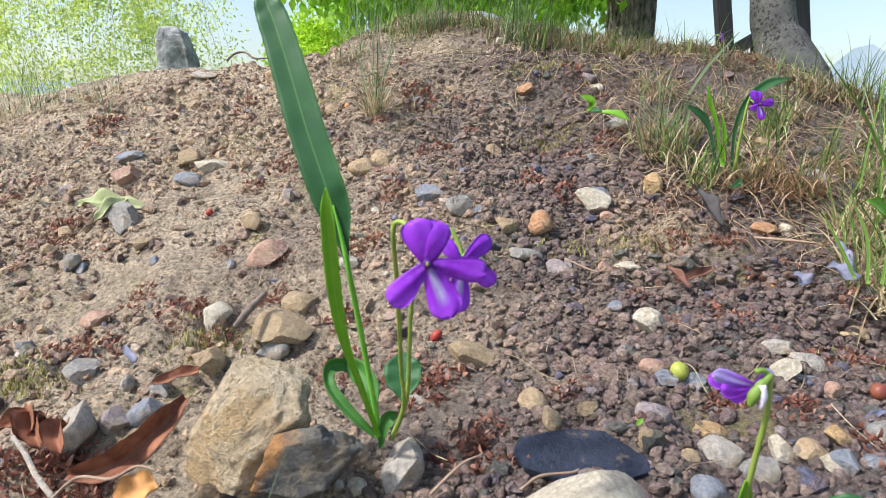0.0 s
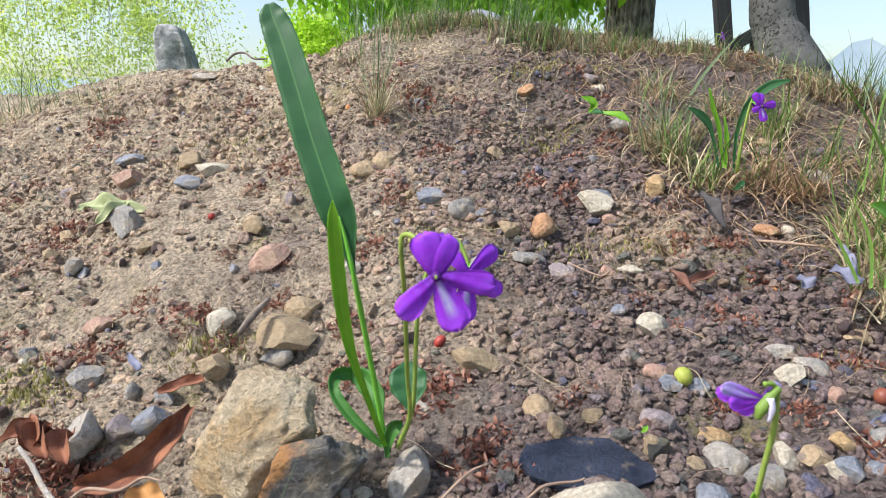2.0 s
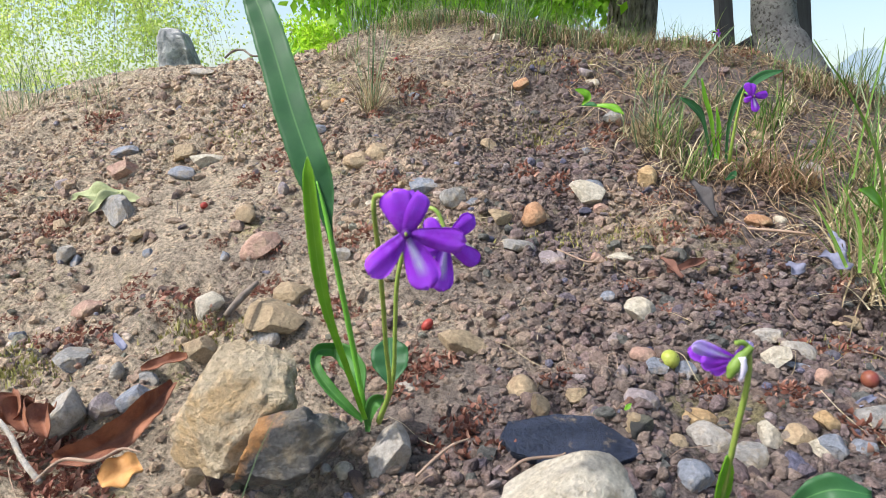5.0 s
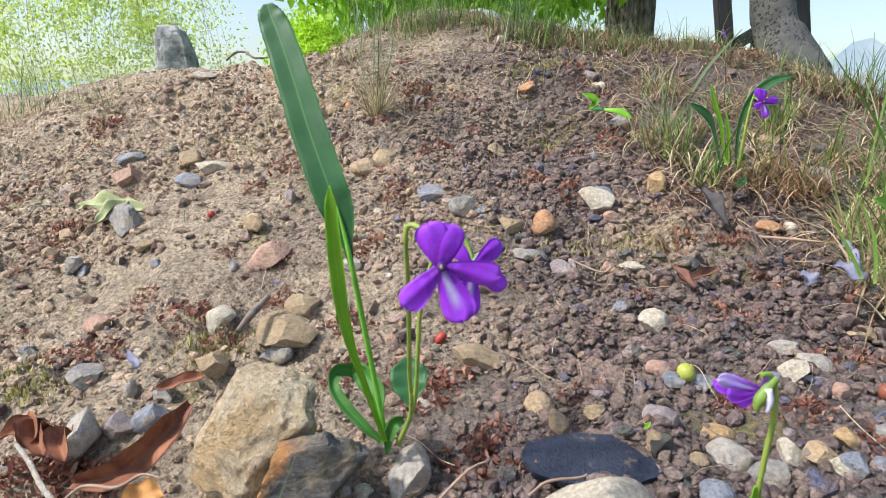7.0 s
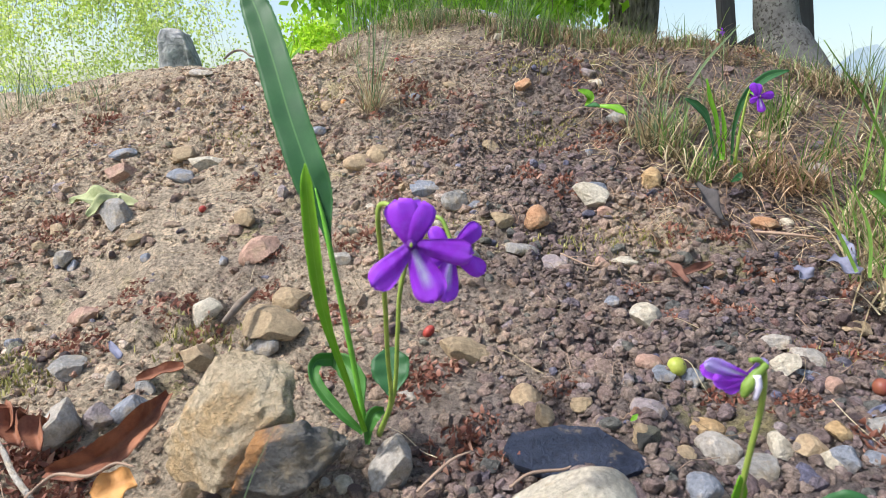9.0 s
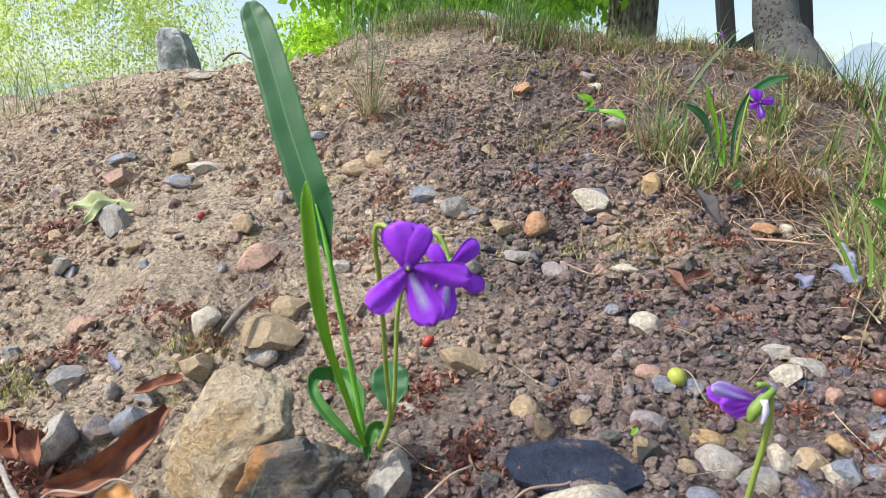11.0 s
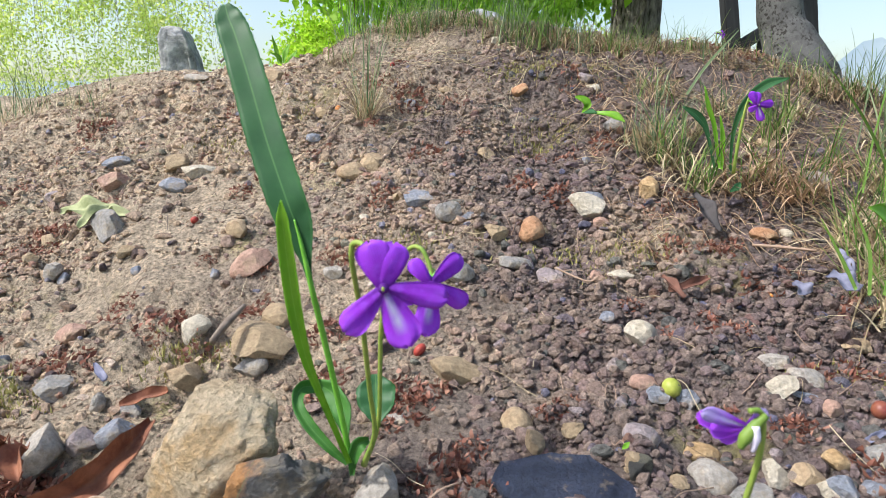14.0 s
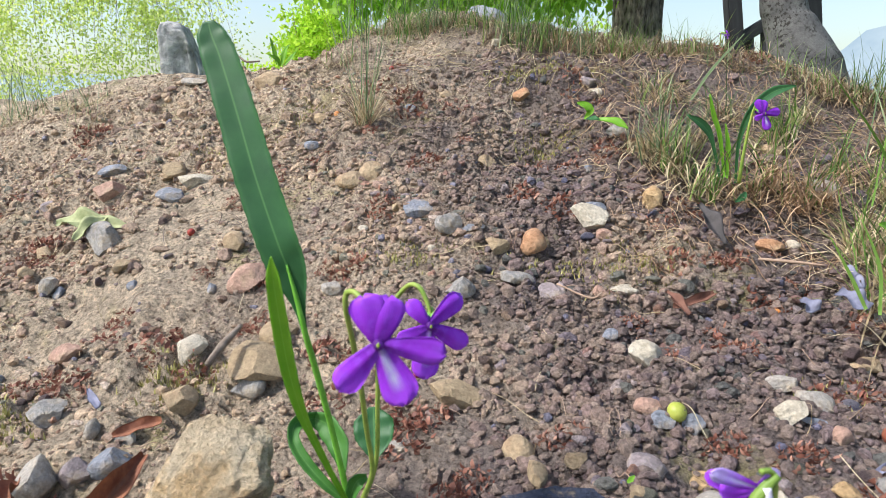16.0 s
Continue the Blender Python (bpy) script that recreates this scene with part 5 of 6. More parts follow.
# ---- violets ----
def petal(name, parent, angle, length, width, material, tilt=0.25, notch=0.0, seed=0):
    """A petal in the flower's plane (x across, z up, the face towards -y), its tip bent back."""
    n, m = 12, 8
    a = radians(angle)
    along, across = np.array([math.cos(a), 0, math.sin(a)]), np.array([-math.sin(a), 0, math.cos(a)])
    back = np.array([0, 1.0, 0])
    verts, faces, uvs = [], [], []
    for layer in (0, 1):
        for i in range(n + 1):
            f = i / n
            w = width * (0.36 + 0.64 * math.sin(min(f * 1.12, 1) * math.pi / 2) ** 1.2) * math.sqrt(max(1 - max(f - 0.72, 0) ** 2 / 0.0795, 0.012))
            for k in range(m + 1):
                s = k / m * 2 - 1
                ff = f - notch * (1 - abs(s)) * f**6
                bend = tilt * length * f * f + 0.10 * width * s * s + 0.015 * length * math.sin(s * 5 + seed + f * 4)
                verts.append(along * ff * length + across * s * w / 2 + back * (bend + layer * 0.00025))
                uvs.append((k / m, f))
    row, lay = m + 1, (n + 1) * (m + 1)
    for i in range(n):
        for k in range(m):
            b = i * row + k
            faces += [(b, b + 1, b + row + 1, b + row), (lay + b, lay + b + row, lay + b + row + 1, lay + b + 1)]
        for k in (0, m):
            b = i * row + k
            faces.append((b, b + row, lay + b + row, lay + b))
    for k in range(m):
        b = n * row + k
        faces.append((b, b + 1, lay + b + 1, lay + b))
    return under(mesh_object(name, verts, faces, material, True, uvs), parent)


def flower(parent, place, petals, turn, seed=0, scale=1.0):
    """A violet flower: a spurred throat with five petals and small sepals."""
    v, f = tube_data([(0, -0.0008, 0), (0, 0.003, 0.0006), (0, 0.0075, 0.0012), (0, 0.0105, 0.0024)], [0.0011 * scale, 0.0017 * scale, 0.0013 * scale, 0.0008 * scale], 10, 4)
    throat = under(mesh_object("flower", v, f, PETAL), parent)
    throat.matrix_local = pose(*place, *turn)
    for n, (ang, le, wi, ti, pale) in enumerate(petals):
        petal("petal", throat, ang, le, wi, PETAL_PALE if pale else PETAL, ti, 0.05, seed + n)
    stig = under(mesh_object("stigma", ico(2)[0] * (0.0004 * scale, 0.0004 * scale, 0.0006 * scale) + (0, -0.0009, 0.0002), ico(2)[1], STEM_OLIVE), throat)
    for k in (-1, 0, 1):
        pts = [(k * 0.001, 0.004, 0.001), (k * 0.002, 0.0055, 0.0026), (k * 0.0032, 0.0075, 0.0032)]
        under(ribbon("sepal", pts, [0.0012 * scale, 0.0016 * scale, 0.0003], STEM_GREEN, (0, -1, 1), 0.1, 0.0002, 2, 4), throat)
    return throat


BASE = np.array((-0.0279, 0.2086, 0.0099))


def rel(*points):
    return [np.array(p) - BASE for p in points]


violet = tagged(empty("violet_plant", BASE), "flowering purple violet with long green leaves growing in gravel", "violet", "violets")
big_leaf = under(ribbon("leaf", rel((-0.0369, 0.1929, 0.0829), (-0.0386, 0.1937, 0.0923), (-0.0408, 0.1942, 0.1004), (-0.0437, 0.1948, 0.1088), (-0.0501, 0.2001, 0.1259), (-0.0562, 0.2065, 0.1439), (-0.0617, 0.2124, 0.1588), (-0.0646, 0.2150, 0.1652), (-0.0659, 0.2165, 0.1694)),
    [0.0016, 0.0026, 0.0054, 0.0086, 0.0108, 0.0115, 0.0117, 0.0117, 0.0116, 0.0114, 0.0110, 0.0106, 0.0100, 0.0090, 0.0072, 0.0030], LEAF_DARK, (0.05, -1, 0.15), 0.05, 0.0004, 8, 8, 0.02, 2), violet)
petiole = under(tube("petiole", rel((-0.0286, 0.2086, 0.0152), (-0.0321, 0.2046, 0.0424), (-0.0350, 0.1980, 0.0669), (-0.0366, 0.1931, 0.0814), (-0.0389, 0.1933, 0.0933), (-0.0412, 0.1940, 0.1022)), [0.0011, 0.0010, 0.0010, 0.0009, 0.0007, 0.0003], STEM_GREEN, 8, 8), violet)
tagged(big_leaf, "long dark green leaf blade")
light_leaf = under(ribbon("leaf", rel((-0.0287, 0.2058, 0.0166), (-0.0333, 0.1940, 0.0406), (-0.0373, 0.1873, 0.0587), (-0.0391, 0.1822, 0.0749), (-0.0398, 0.1782, 0.0914), (-0.0400, 0.1754, 0.1035), (-0.0400, 0.1746, 0.1097)),
    [0.0018, 0.0020, 0.0026, 0.0040, 0.0046, 0.0044, 0.0034, 0.0004], LEAF_LIGHT, (0.05, -1, 0.1), 0.10, 0.0004, 6, 8, 0.02, 3), violet)
tagged(light_leaf, "narrow light green young leaf")
under(ribbon("leaf", rel((-0.0299, 0.2086, 0.0152), (-0.0365, 0.2096, 0.0209), (-0.0443, 0.2139, 0.0273), (-0.0491, 0.2191, 0.0327), (-0.0488, 0.2248, 0.0359), (-0.0436, 0.2296, 0.0350)), [0.0018, 0.0036, 0.0044, 0.0040, 0.0052, 0.005], LEAF_MID, (0.5, -1, 0.3), 0.3, 0.0004, 6, 8, 0.05, 4), violet)
under(ribbon("leaf", rel((-0.0436, 0.2296, 0.0350), (-0.0384, 0.2273, 0.0335), (-0.0333, 0.2214, 0.0291), (-0.0310, 0.2149, 0.0218)), [0.005, 0.0085, 0.0085, 0.002], LEAF_MID, (-0.2, -1, 0.3), 0.2, 0.0004, 6, 8, 0.05, 5), violet)
under(ribbon("leaf", rel((-0.0204, 0.2157, 0.0262), (-0.0207, 0.2198, 0.0316), (-0.0212, 0.2238, 0.0368), (-0.0216, 0.2266, 0.0408)), [0.002, 0.0135, 0.0145, 0.003], LEAF_DARK, (0, -1, 0.2), 0.08, 0.0004, 8, 8, 0.04, 6), violet)
under(ribbon("leaf", rel((-0.0281, 0.2069, 0.0117), (-0.0276, 0.2070, 0.0178), (-0.0256, 0.2079, 0.0228), (-0.0225, 0.2101, 0.0234)), [0.0014, 0.0035, 0.0054, 0.002], LEAF_MID, (0, -1, 0.2), 0.3, 0.0004, 6, 6, 0.05, 7), violet)

stalk_front = under(tube("flower_stalk", rel((-0.0244, 0.2075, 0.0153), (-0.0197, 0.2021, 0.0299), (-0.0199, 0.1925, 0.0491), (-0.0197, 0.1809, 0.0682), (-0.0195, 0.1678, 0.0853), (-0.0197, 0.1589, 0.0973), (-0.0192, 0.1577, 0.1018), (-0.0160, 0.1547, 0.1019), (-0.0124, 0.1516, 0.0963)), [0.0009, 0.0008, 0.0008, 0.0007, 0.0007, 0.0006], STEM_OLIVE, 8, 6), violet)
stalk_back = under(tube("flower_stalk", rel((-0.0241, 0.2084, 0.0144), (-0.0187, 0.2046, 0.0320), (-0.0174, 0.2006, 0.0542), (-0.0163, 0.1977, 0.0709), (-0.0124, 0.1965, 0.0864), (-0.0076, 0.1939, 0.0939), (-0.0039, 0.1909, 0.0947), (-0.0014, 0.1891, 0.0906), (0.0000, 0.1872, 0.0861)), [0.0009, 0.0008, 0.0008, 0.0007, 0.0007, 0.0006], STEM_OLIVE, 8, 6), violet)
front_flower = flower(violet, tuple(np.array((-0.0104, 0.1430, 0.0943)) - BASE), [(108, 0.0112, 0.0084, 0.10, False), (78, 0.0106, 0.0084, 0.16, False), (229, 0.0138, 0.0070, -0.05, False), (-8, 0.0148, 0.0066, -0.02, False), (-66, 0.0146, 0.0086, -0.12, True)], (0, 0, 0), 1)
back_flower = flower(violet, tuple(np.array((-0.0004, 0.1821, 0.0857)) - BASE), [(128, 0.0090, 0.0050, 0.3, False), (38, 0.0126, 0.0062, 0.1, False), (206, 0.0100, 0.0055, 0.1, False), (-31, 0.0134, 0.0062, 0.0, False), (-97, 0.0152, 0.0082, -0.1, True)], (0, 0, 20), 6)


def near_violet():
    """A second violet near the camera, its nodding flower seen from behind."""
    base = np.array((0.0726, 0.1480, 0.0147))
    top = tagged(empty("violet_plant", base), "small violet with a nodding purple flower", "violet", "violets")
    r = lambda *p: [np.array(q) - base for q in p]
    under(tube("flower_stalk", r((0.0726, 0.1480, 0.0147), (0.0716, 0.1419, 0.0305), (0.0710, 0.1369, 0.0474), (0.0710, 0.1340, 0.0591), (0.0708, 0.1334, 0.0665), (0.0695, 0.1331, 0.0705), (0.0667, 0.1322, 0.0711)), [0.0008, 0.00075, 0.0007, 0.00065, 0.0006], STEM_OLIVE, 8, 6), top)
    under(ribbon("leaf", r((0.0727, 0.1465, 0.0175), (0.0712, 0.1424, 0.0278), (0.0705, 0.1397, 0.0353), (0.0700, 0.1385, 0.0396)), [0.002, 0.0050, 0.0040, 0.0004], LEAF_LIGHT, (0.2, -1, 0.2), 0.15, 0.0004, 6, 6), top)
    v, f = tube_data([(0.0038, 0, 0.0030), (0.0016, 0, 0.0006), (-0.0004, -0.0004, -0.0022), (-0.0012, -0.0006, -0.0046)], [0.0007, 0.0013, 0.0015, 0.0006], 10, 4)
    head = under(mesh_object("flower", v, f, CALYX), top)
    head.matrix_local = pose(*(np.array((0.0669, 0.1325, 0.0671)) - base))
    under(mesh_object("spur", *tube_data([(0.0012, -0.0008, 0.0008), (0.0016, -0.001, -0.002), (0.0012, -0.001, -0.0050)], [0.0009, 0.0010, 0.0005], 8, 4), SPUR), head)
    for n, (ang, le, wi, ti, mat) in enumerate([(161, 0.0112, 0.0038, -0.1, PETAL_LILAC), (174, 0.0100, 0.0044, 0.25, PETAL), (192, 0.0076, 0.0044, 0.1, PETAL), (222, 0.0062, 0.0034, 0.2, PETAL), (40, 0.0056, 0.0032, 0.1, PETAL_LILAC), (16, 0.0046, 0.0032, 0.2, PETAL_LILAC)]):
        petal("petal", head, ang, le, wi, mat, ti, 0.03, n)
    return top


violet_near = near_violet()


def far_violet():
    """A violet higher on the bank."""
    base = np.array((0.1974, 0.4341, 0.0984))
    top = tagged(empty("violet_plant", base), "purple violet among dry grass on the bank", "violet", "violets")
    r = lambda *p: [np.array(q) - base for q in p]
    under(tube("flower_stalk", r((0.1974, 0.4341, 0.0984), (0.1975, 0.4304, 0.1216), (0.1992, 0.4281, 0.1421), (0.2010, 0.4255, 0.1497), (0.2030, 0.4230, 0.1474)), [0.0012, 0.0008, 0.0009], STEM_OLIVE, 6, 6), top)
    for pts, w, mat in (
        ([(0.1951, 0.4341, 0.0984), (0.1946, 0.4331, 0.1253), (0.2003, 0.4326, 0.1441), (0.2121, 0.4317, 0.1560), (0.2260, 0.4294, 0.1603)], [0.0015, 0.002, 0.004, 0.0060, 0.0064, 0.001], LEAF_DARK),
        ([(0.1858, 0.4369, 0.1021), (0.1785, 0.4376, 0.1272), (0.1714, 0.4374, 0.1366), (0.1613, 0.4365, 0.1426)], [0.0015, 0.002, 0.0058, 0.0056, 0.001], LEAF_DARK),
        ([(0.1889, 0.4369, 0.1021), (0.1839, 0.4379, 0.1291), (0.1791, 0.4384, 0.1424), (0.1759, 0.4389, 0.1556)], [0.0012, 0.0030, 0.0034, 0.0008], LEAF_LIGHT),
        ([(0.1905, 0.4367, 0.1014), (0.1903, 0.4385, 0.1215), (0.1878, 0.4394, 0.1368)], [0.0015, 0.0036, 0.0008], LEAF_LIGHT),
        ([(0.1889, 0.4179, 0.0881), (0.1934, 0.4185, 0.0911), (0.1966, 0.4211, 0.0940)], [0.001, 0.005, 0.001], LEAF_DARK)):
        under(ribbon("leaf", r(*pts), w, mat, (0, -1, 0.3), 0.15, 0.0004, 6, 6), top)
    flower(top, tuple(np.array((0.2032, 0.4201, 0.1429)) - base), [(122, 0.0100, 0.0060, 0.1, False), (88, 0.0085, 0.0055, 0.2, False), (215, 0.0060, 0.0040, 0.3, False), (8, 0.0112, 0.0056, 0.0, False), (-72, 0.0105, 0.0064, -0.1, True)], (0, 0, 10), 3)
    return top


far_violet()


def crest_violet(base, bend, head):
    """A far small violet on a thin stalk against the sky."""
    base, bend, head = (np.array(p) for p in (base, bend, head))
    top = tagged(empty("violet_plant", base), "small violet on a thin stalk on the crest", "violet", "violets")
    under(tube("flower_stalk", [base - base, (bend - base) * 0.6, bend - base, head - base], [0.0007, 0.0006, 0.0005], STEM_OLIVE, 6, 5), top)
    flower(top, tuple(head - base), [(100, 0.004, 0.0024, 0.3, False), (200, 0.004, 0.0024, 0.2, False), (-10, 0.004, 0.0024, 0.2, False), (-80, 0.0045, 0.0026, 0.0, False)], (0, 0, 30), 4, 0.4)
    return top


crest_violet((0.2790, 0.6791, 0.2009), (0.2812, 0.6833, 0.2229), (0.2855, 0.6778, 0.2210))
crest_violet((0.2590, 0.6790, 0.1996), (0.2541, 0.6825, 0.2181), (0.2499, 0.6766, 0.2140))


def leafy_sprout(name, leaves, base, label):
    base = np.array(base)
    top = tagged(empty(name, base), label, "plant", "small green plants")
    for pts, w, mat in leaves:
        under(ribbon("leaf", [np.array(p) - base for p in pts], w, mat, (0, -0.8, 0.6), 0.15, 0.0004, 6, 6, 0.08), top)
    return top


leafy_sprout("seedling", [
    ([(0.1116, 0.5156, 0.1400), (0.1149, 0.5116, 0.1461), (0.1104, 0.5125, 0.1505), (0.1050, 0.5128, 0.1522)], [0.001, 0.006, 0.007, 0.001], LEAF_LIGHT),
    ([(0.1116, 0.5156, 0.1400), (0.1160, 0.5055, 0.1406), (0.1205, 0.5033, 0.1397)], [0.001, 0.006, 0.001], LEAF_DARK),
    ([(0.1134, 0.5156, 0.1400), (0.1272, 0.5052, 0.1394), (0.1350, 0.5006, 0.1367), (0.1401, 0.4958, 0.1328)], [0.001, 0.003, 0.0075, 0.006, 0.0008], LEAF_LIGHT)], (0.1116, 0.5156, 0.1400), "small bright green seedling leaves on the bank")
leafy_sprout("seedling", [
    ([(0.2280, 0.3207, 0.0807), (0.2201, 0.3169, 0.0871), (0.2096, 0.3126, 0.0913)], [0.002, 0.012, 0.001], LEAF_LIGHT),
    ([(0.2295, 0.3205, 0.0793), (0.2332, 0.3166, 0.0857), (0.2382, 0.3115, 0.0858)], [0.002, 0.012, 0.001], LEAF_LIGHT)], (0.2286, 0.3206, 0.0799), "broad bright green leaves at the edge of the bank")
leafy_sprout("seedling", [
    ([(0.0983, 0.1562, 0.0153), (0.1029, 0.1540, 0.0201), (0.1073, 0.1515, 0.0231), (0.1153, 0.1494, 0.0228)], [0.003, 0.008, 0.009, 0.002], LEAF_DARK)], (0.0983, 0.1562, 0.0153), "broad dark green leaf close to the ground")
leafy_sprout("seedling", [
    ([(0.0689, 0.2202, 0.0144), (0.0702, 0.2205, 0.0156), (0.0715, 0.2207, 0.0169)], [0.0006, 0.0022, 0.0004], LEAF_LIGHT)], (0.0689, 0.2202, 0.0144), "tiny green sprout between pebbles")
leafy_sprout("crest_weed", [
    ([(-0.2003, 0.8140, 0.2046), (-0.2032, 0.8169, 0.2198), (-0.2076, 0.8153, 0.2385)], [0.002, 0.006, 0.001], LEAF_LIGHT), ([(-0.1947, 0.8140, 0.2046), (-0.1919, 0.8166, 0.2185), (-0.1863, 0.8187, 0.2296)], [0.002, 0.008, 0.001], LEAF_LIGHT),
    ([(-0.1968, 0.8140, 0.2046), (-0.1991, 0.8103, 0.2124), (-0.2090, 0.8062, 0.2172)], [0.002, 0.006, 0.001], LEAF_LIGHT), ([(-0.1919, 0.8139, 0.2047), (-0.1834, 0.8155, 0.2130), (-0.1778, 0.8171, 0.2214)], [0.002, 0.007, 0.001], LEAF_LIGHT)], (-0.1961, 0.8140, 0.2046), "bright green weed on the crest")


# ---- beyond the crest ----
def standing_stone():
    """An old carved stone, worn round at the top, with two shallow niches worn to plain hollows."""
    v = ico(5)[0].copy()
    v = np.sign(v) * np.abs(v) ** 0.34
    v /= np.abs(v).max(0)
    for dx, dz, at in ((0.80, 0.60, 0.80), (-0.55, 0.83, 1.14), (0.35, 0.94, 0.96)):
        cut = np.clip((v[:, 0] * dx + v[:, 2] * dz) - at, 0, None)
        v[:, 0] -= cut * dx
        v[:, 2] -= cut * dz
    v *= (1 + 0.05 * lumps(v, 2.2, 3) + 0.035 * lumps(v, 6, 4) + 0.02 * lumps(v, 14, 5))[:, None]
    for nx, nz in ((0.30, 0.05), (0.68, -0.05)):
        d = np.exp(-(((v[:, 0] - nx) / 0.13) ** 2 + ((v[:, 2] - nz) / 0.42) ** 2))
        fig = np.exp(-(((v[:, 0] - nx) / 0.07) ** 2 + ((v[:, 2] - nz + 0.12) / 0.2) ** 2)) + np.exp(-(((v[:, 0] - nx) / 0.05) ** 2 + ((v[:, 2] - nz - 0.16) / 0.07) ** 2))
        v[:, 1] += np.where(v[:, 1] < 0, 0.95 * d - 0.45 * fig, 0)
    ob = mesh_object("standing_stone", v * (0.090, 0.065, 0.22), ico(5)[1], WEATHERED)
    ob.matrix_world = pose(-1.185, 2.99, 0.345, 0, -2, 4)
    return tagged(ob, "weathered grey standing stone with worn carved niches", "stone statue")


standing_stone()


def trunk_mesh(name, points, radii, material, flare=0.0, sides=40, seed=0, furrow=0.06, rings=10):
    line = catmull(points, rings)
    n = len(line)
    rad = np.interp(np.linspace(0, 1, n), np.linspace(0, 1, len(radii)), radii)
    verts, faces = [], []
    for i in range(n):
        f = i / (n - 1)
        for k in range(sides):
            a = 2 * math.pi * k / sides
            ridge = 1 + furrow * (noise.noise(Vector((math.cos(a) * 4, math.sin(a) * 4, line[i][2] * 2.2 + seed))) + 0.6 * noise.noise(Vector((math.cos(a) * 11, math.sin(a) * 11, line[i][2] * 5 + seed))))
            root = 1 + flare * math.exp(-f * 14) * (0.6 + 0.6 * max(0, math.cos(a * 2.5 + seed)))
            verts.append((line[i][0] + rad[i] * ridge * root * math.cos(a), line[i][1] + rad[i] * ridge * root * math.sin(a), line[i][2]))
    for i in range(n - 1):
        for k in range(sides):
            a, b = i * sides + k, i * sides + (k + 1) % sides
            faces.append((a, b, b + sides, a + sides))
    faces.append(tuple((n - 1) * sides + k for k in range(sides)))
    return mesh_object(name, verts, faces, material)


def leaves_data(rng, centres, size, aspect, hang=0.6):
    """Small pointed leaves, each folded along its middle, at the given places."""
    c = np.asarray(centres)
    n = len(c)
    d = rng.normal(0, 1, (n, 3))
    d[:, 2] -= hang * 2
    d /= np.linalg.norm(d, axis=1)[:, None]
    s = np.cross(d, rng.normal(0, 1, (n, 3)))
    s /= np.linalg.norm(s, axis=1)[:, None]
    u = np.cross(d, s)
    L = (size * rng.uniform(0.6, 1.25, n))[:, None]
    w = L * aspect * 0.5
    v = np.stack([c, c + d * L * 0.45 + s * w + u * w * 0.3, c + d * L, c + d * L * 0.45 - s * w + u * w * 0.3, c + d * L * 0.5], 1).reshape(-1, 3)
    i = np.arange(n)[:, None] * 5
    faces = np.concatenate([i + [0, 1, 4], i + [1, 2, 4], i + [2, 3, 4], i + [3, 0, 4]]).tolist()
    return v, faces


def limbs_data(rng, start, count, length, spread, droop, radius):
    """Bowed limbs from a point, as tubes, and the places along them where leaves sit."""
    verts, faces, spots = [], [], []
    for _ in range(count):
        a, e = rng.uniform(*spread[0]), rng.uniform(*spread[1])
        p, L, pts = np.array(start, float), length * rng.uniform(0.6, 1.1), []
        for i in range(6):
            pts.append(p.copy())
            p = p + np.array([math.sin(a) * math.cos(e), math.cos(a) * math.cos(e), math.sin(e)]) * L / 5
            e -= droop * rng.uniform(0.6, 1.4) / 5
            a += rng.normal(0, 0.12)
        v, f = tube_data(pts, [radius, radius * 0.6, radius * 0.25], 5, 3)
        k = len(verts)
        verts += v
        faces += [tuple(i + k for i in q) for q in f]
        spots.append(catmull(pts, 8)[6:])
    return verts, faces, spots


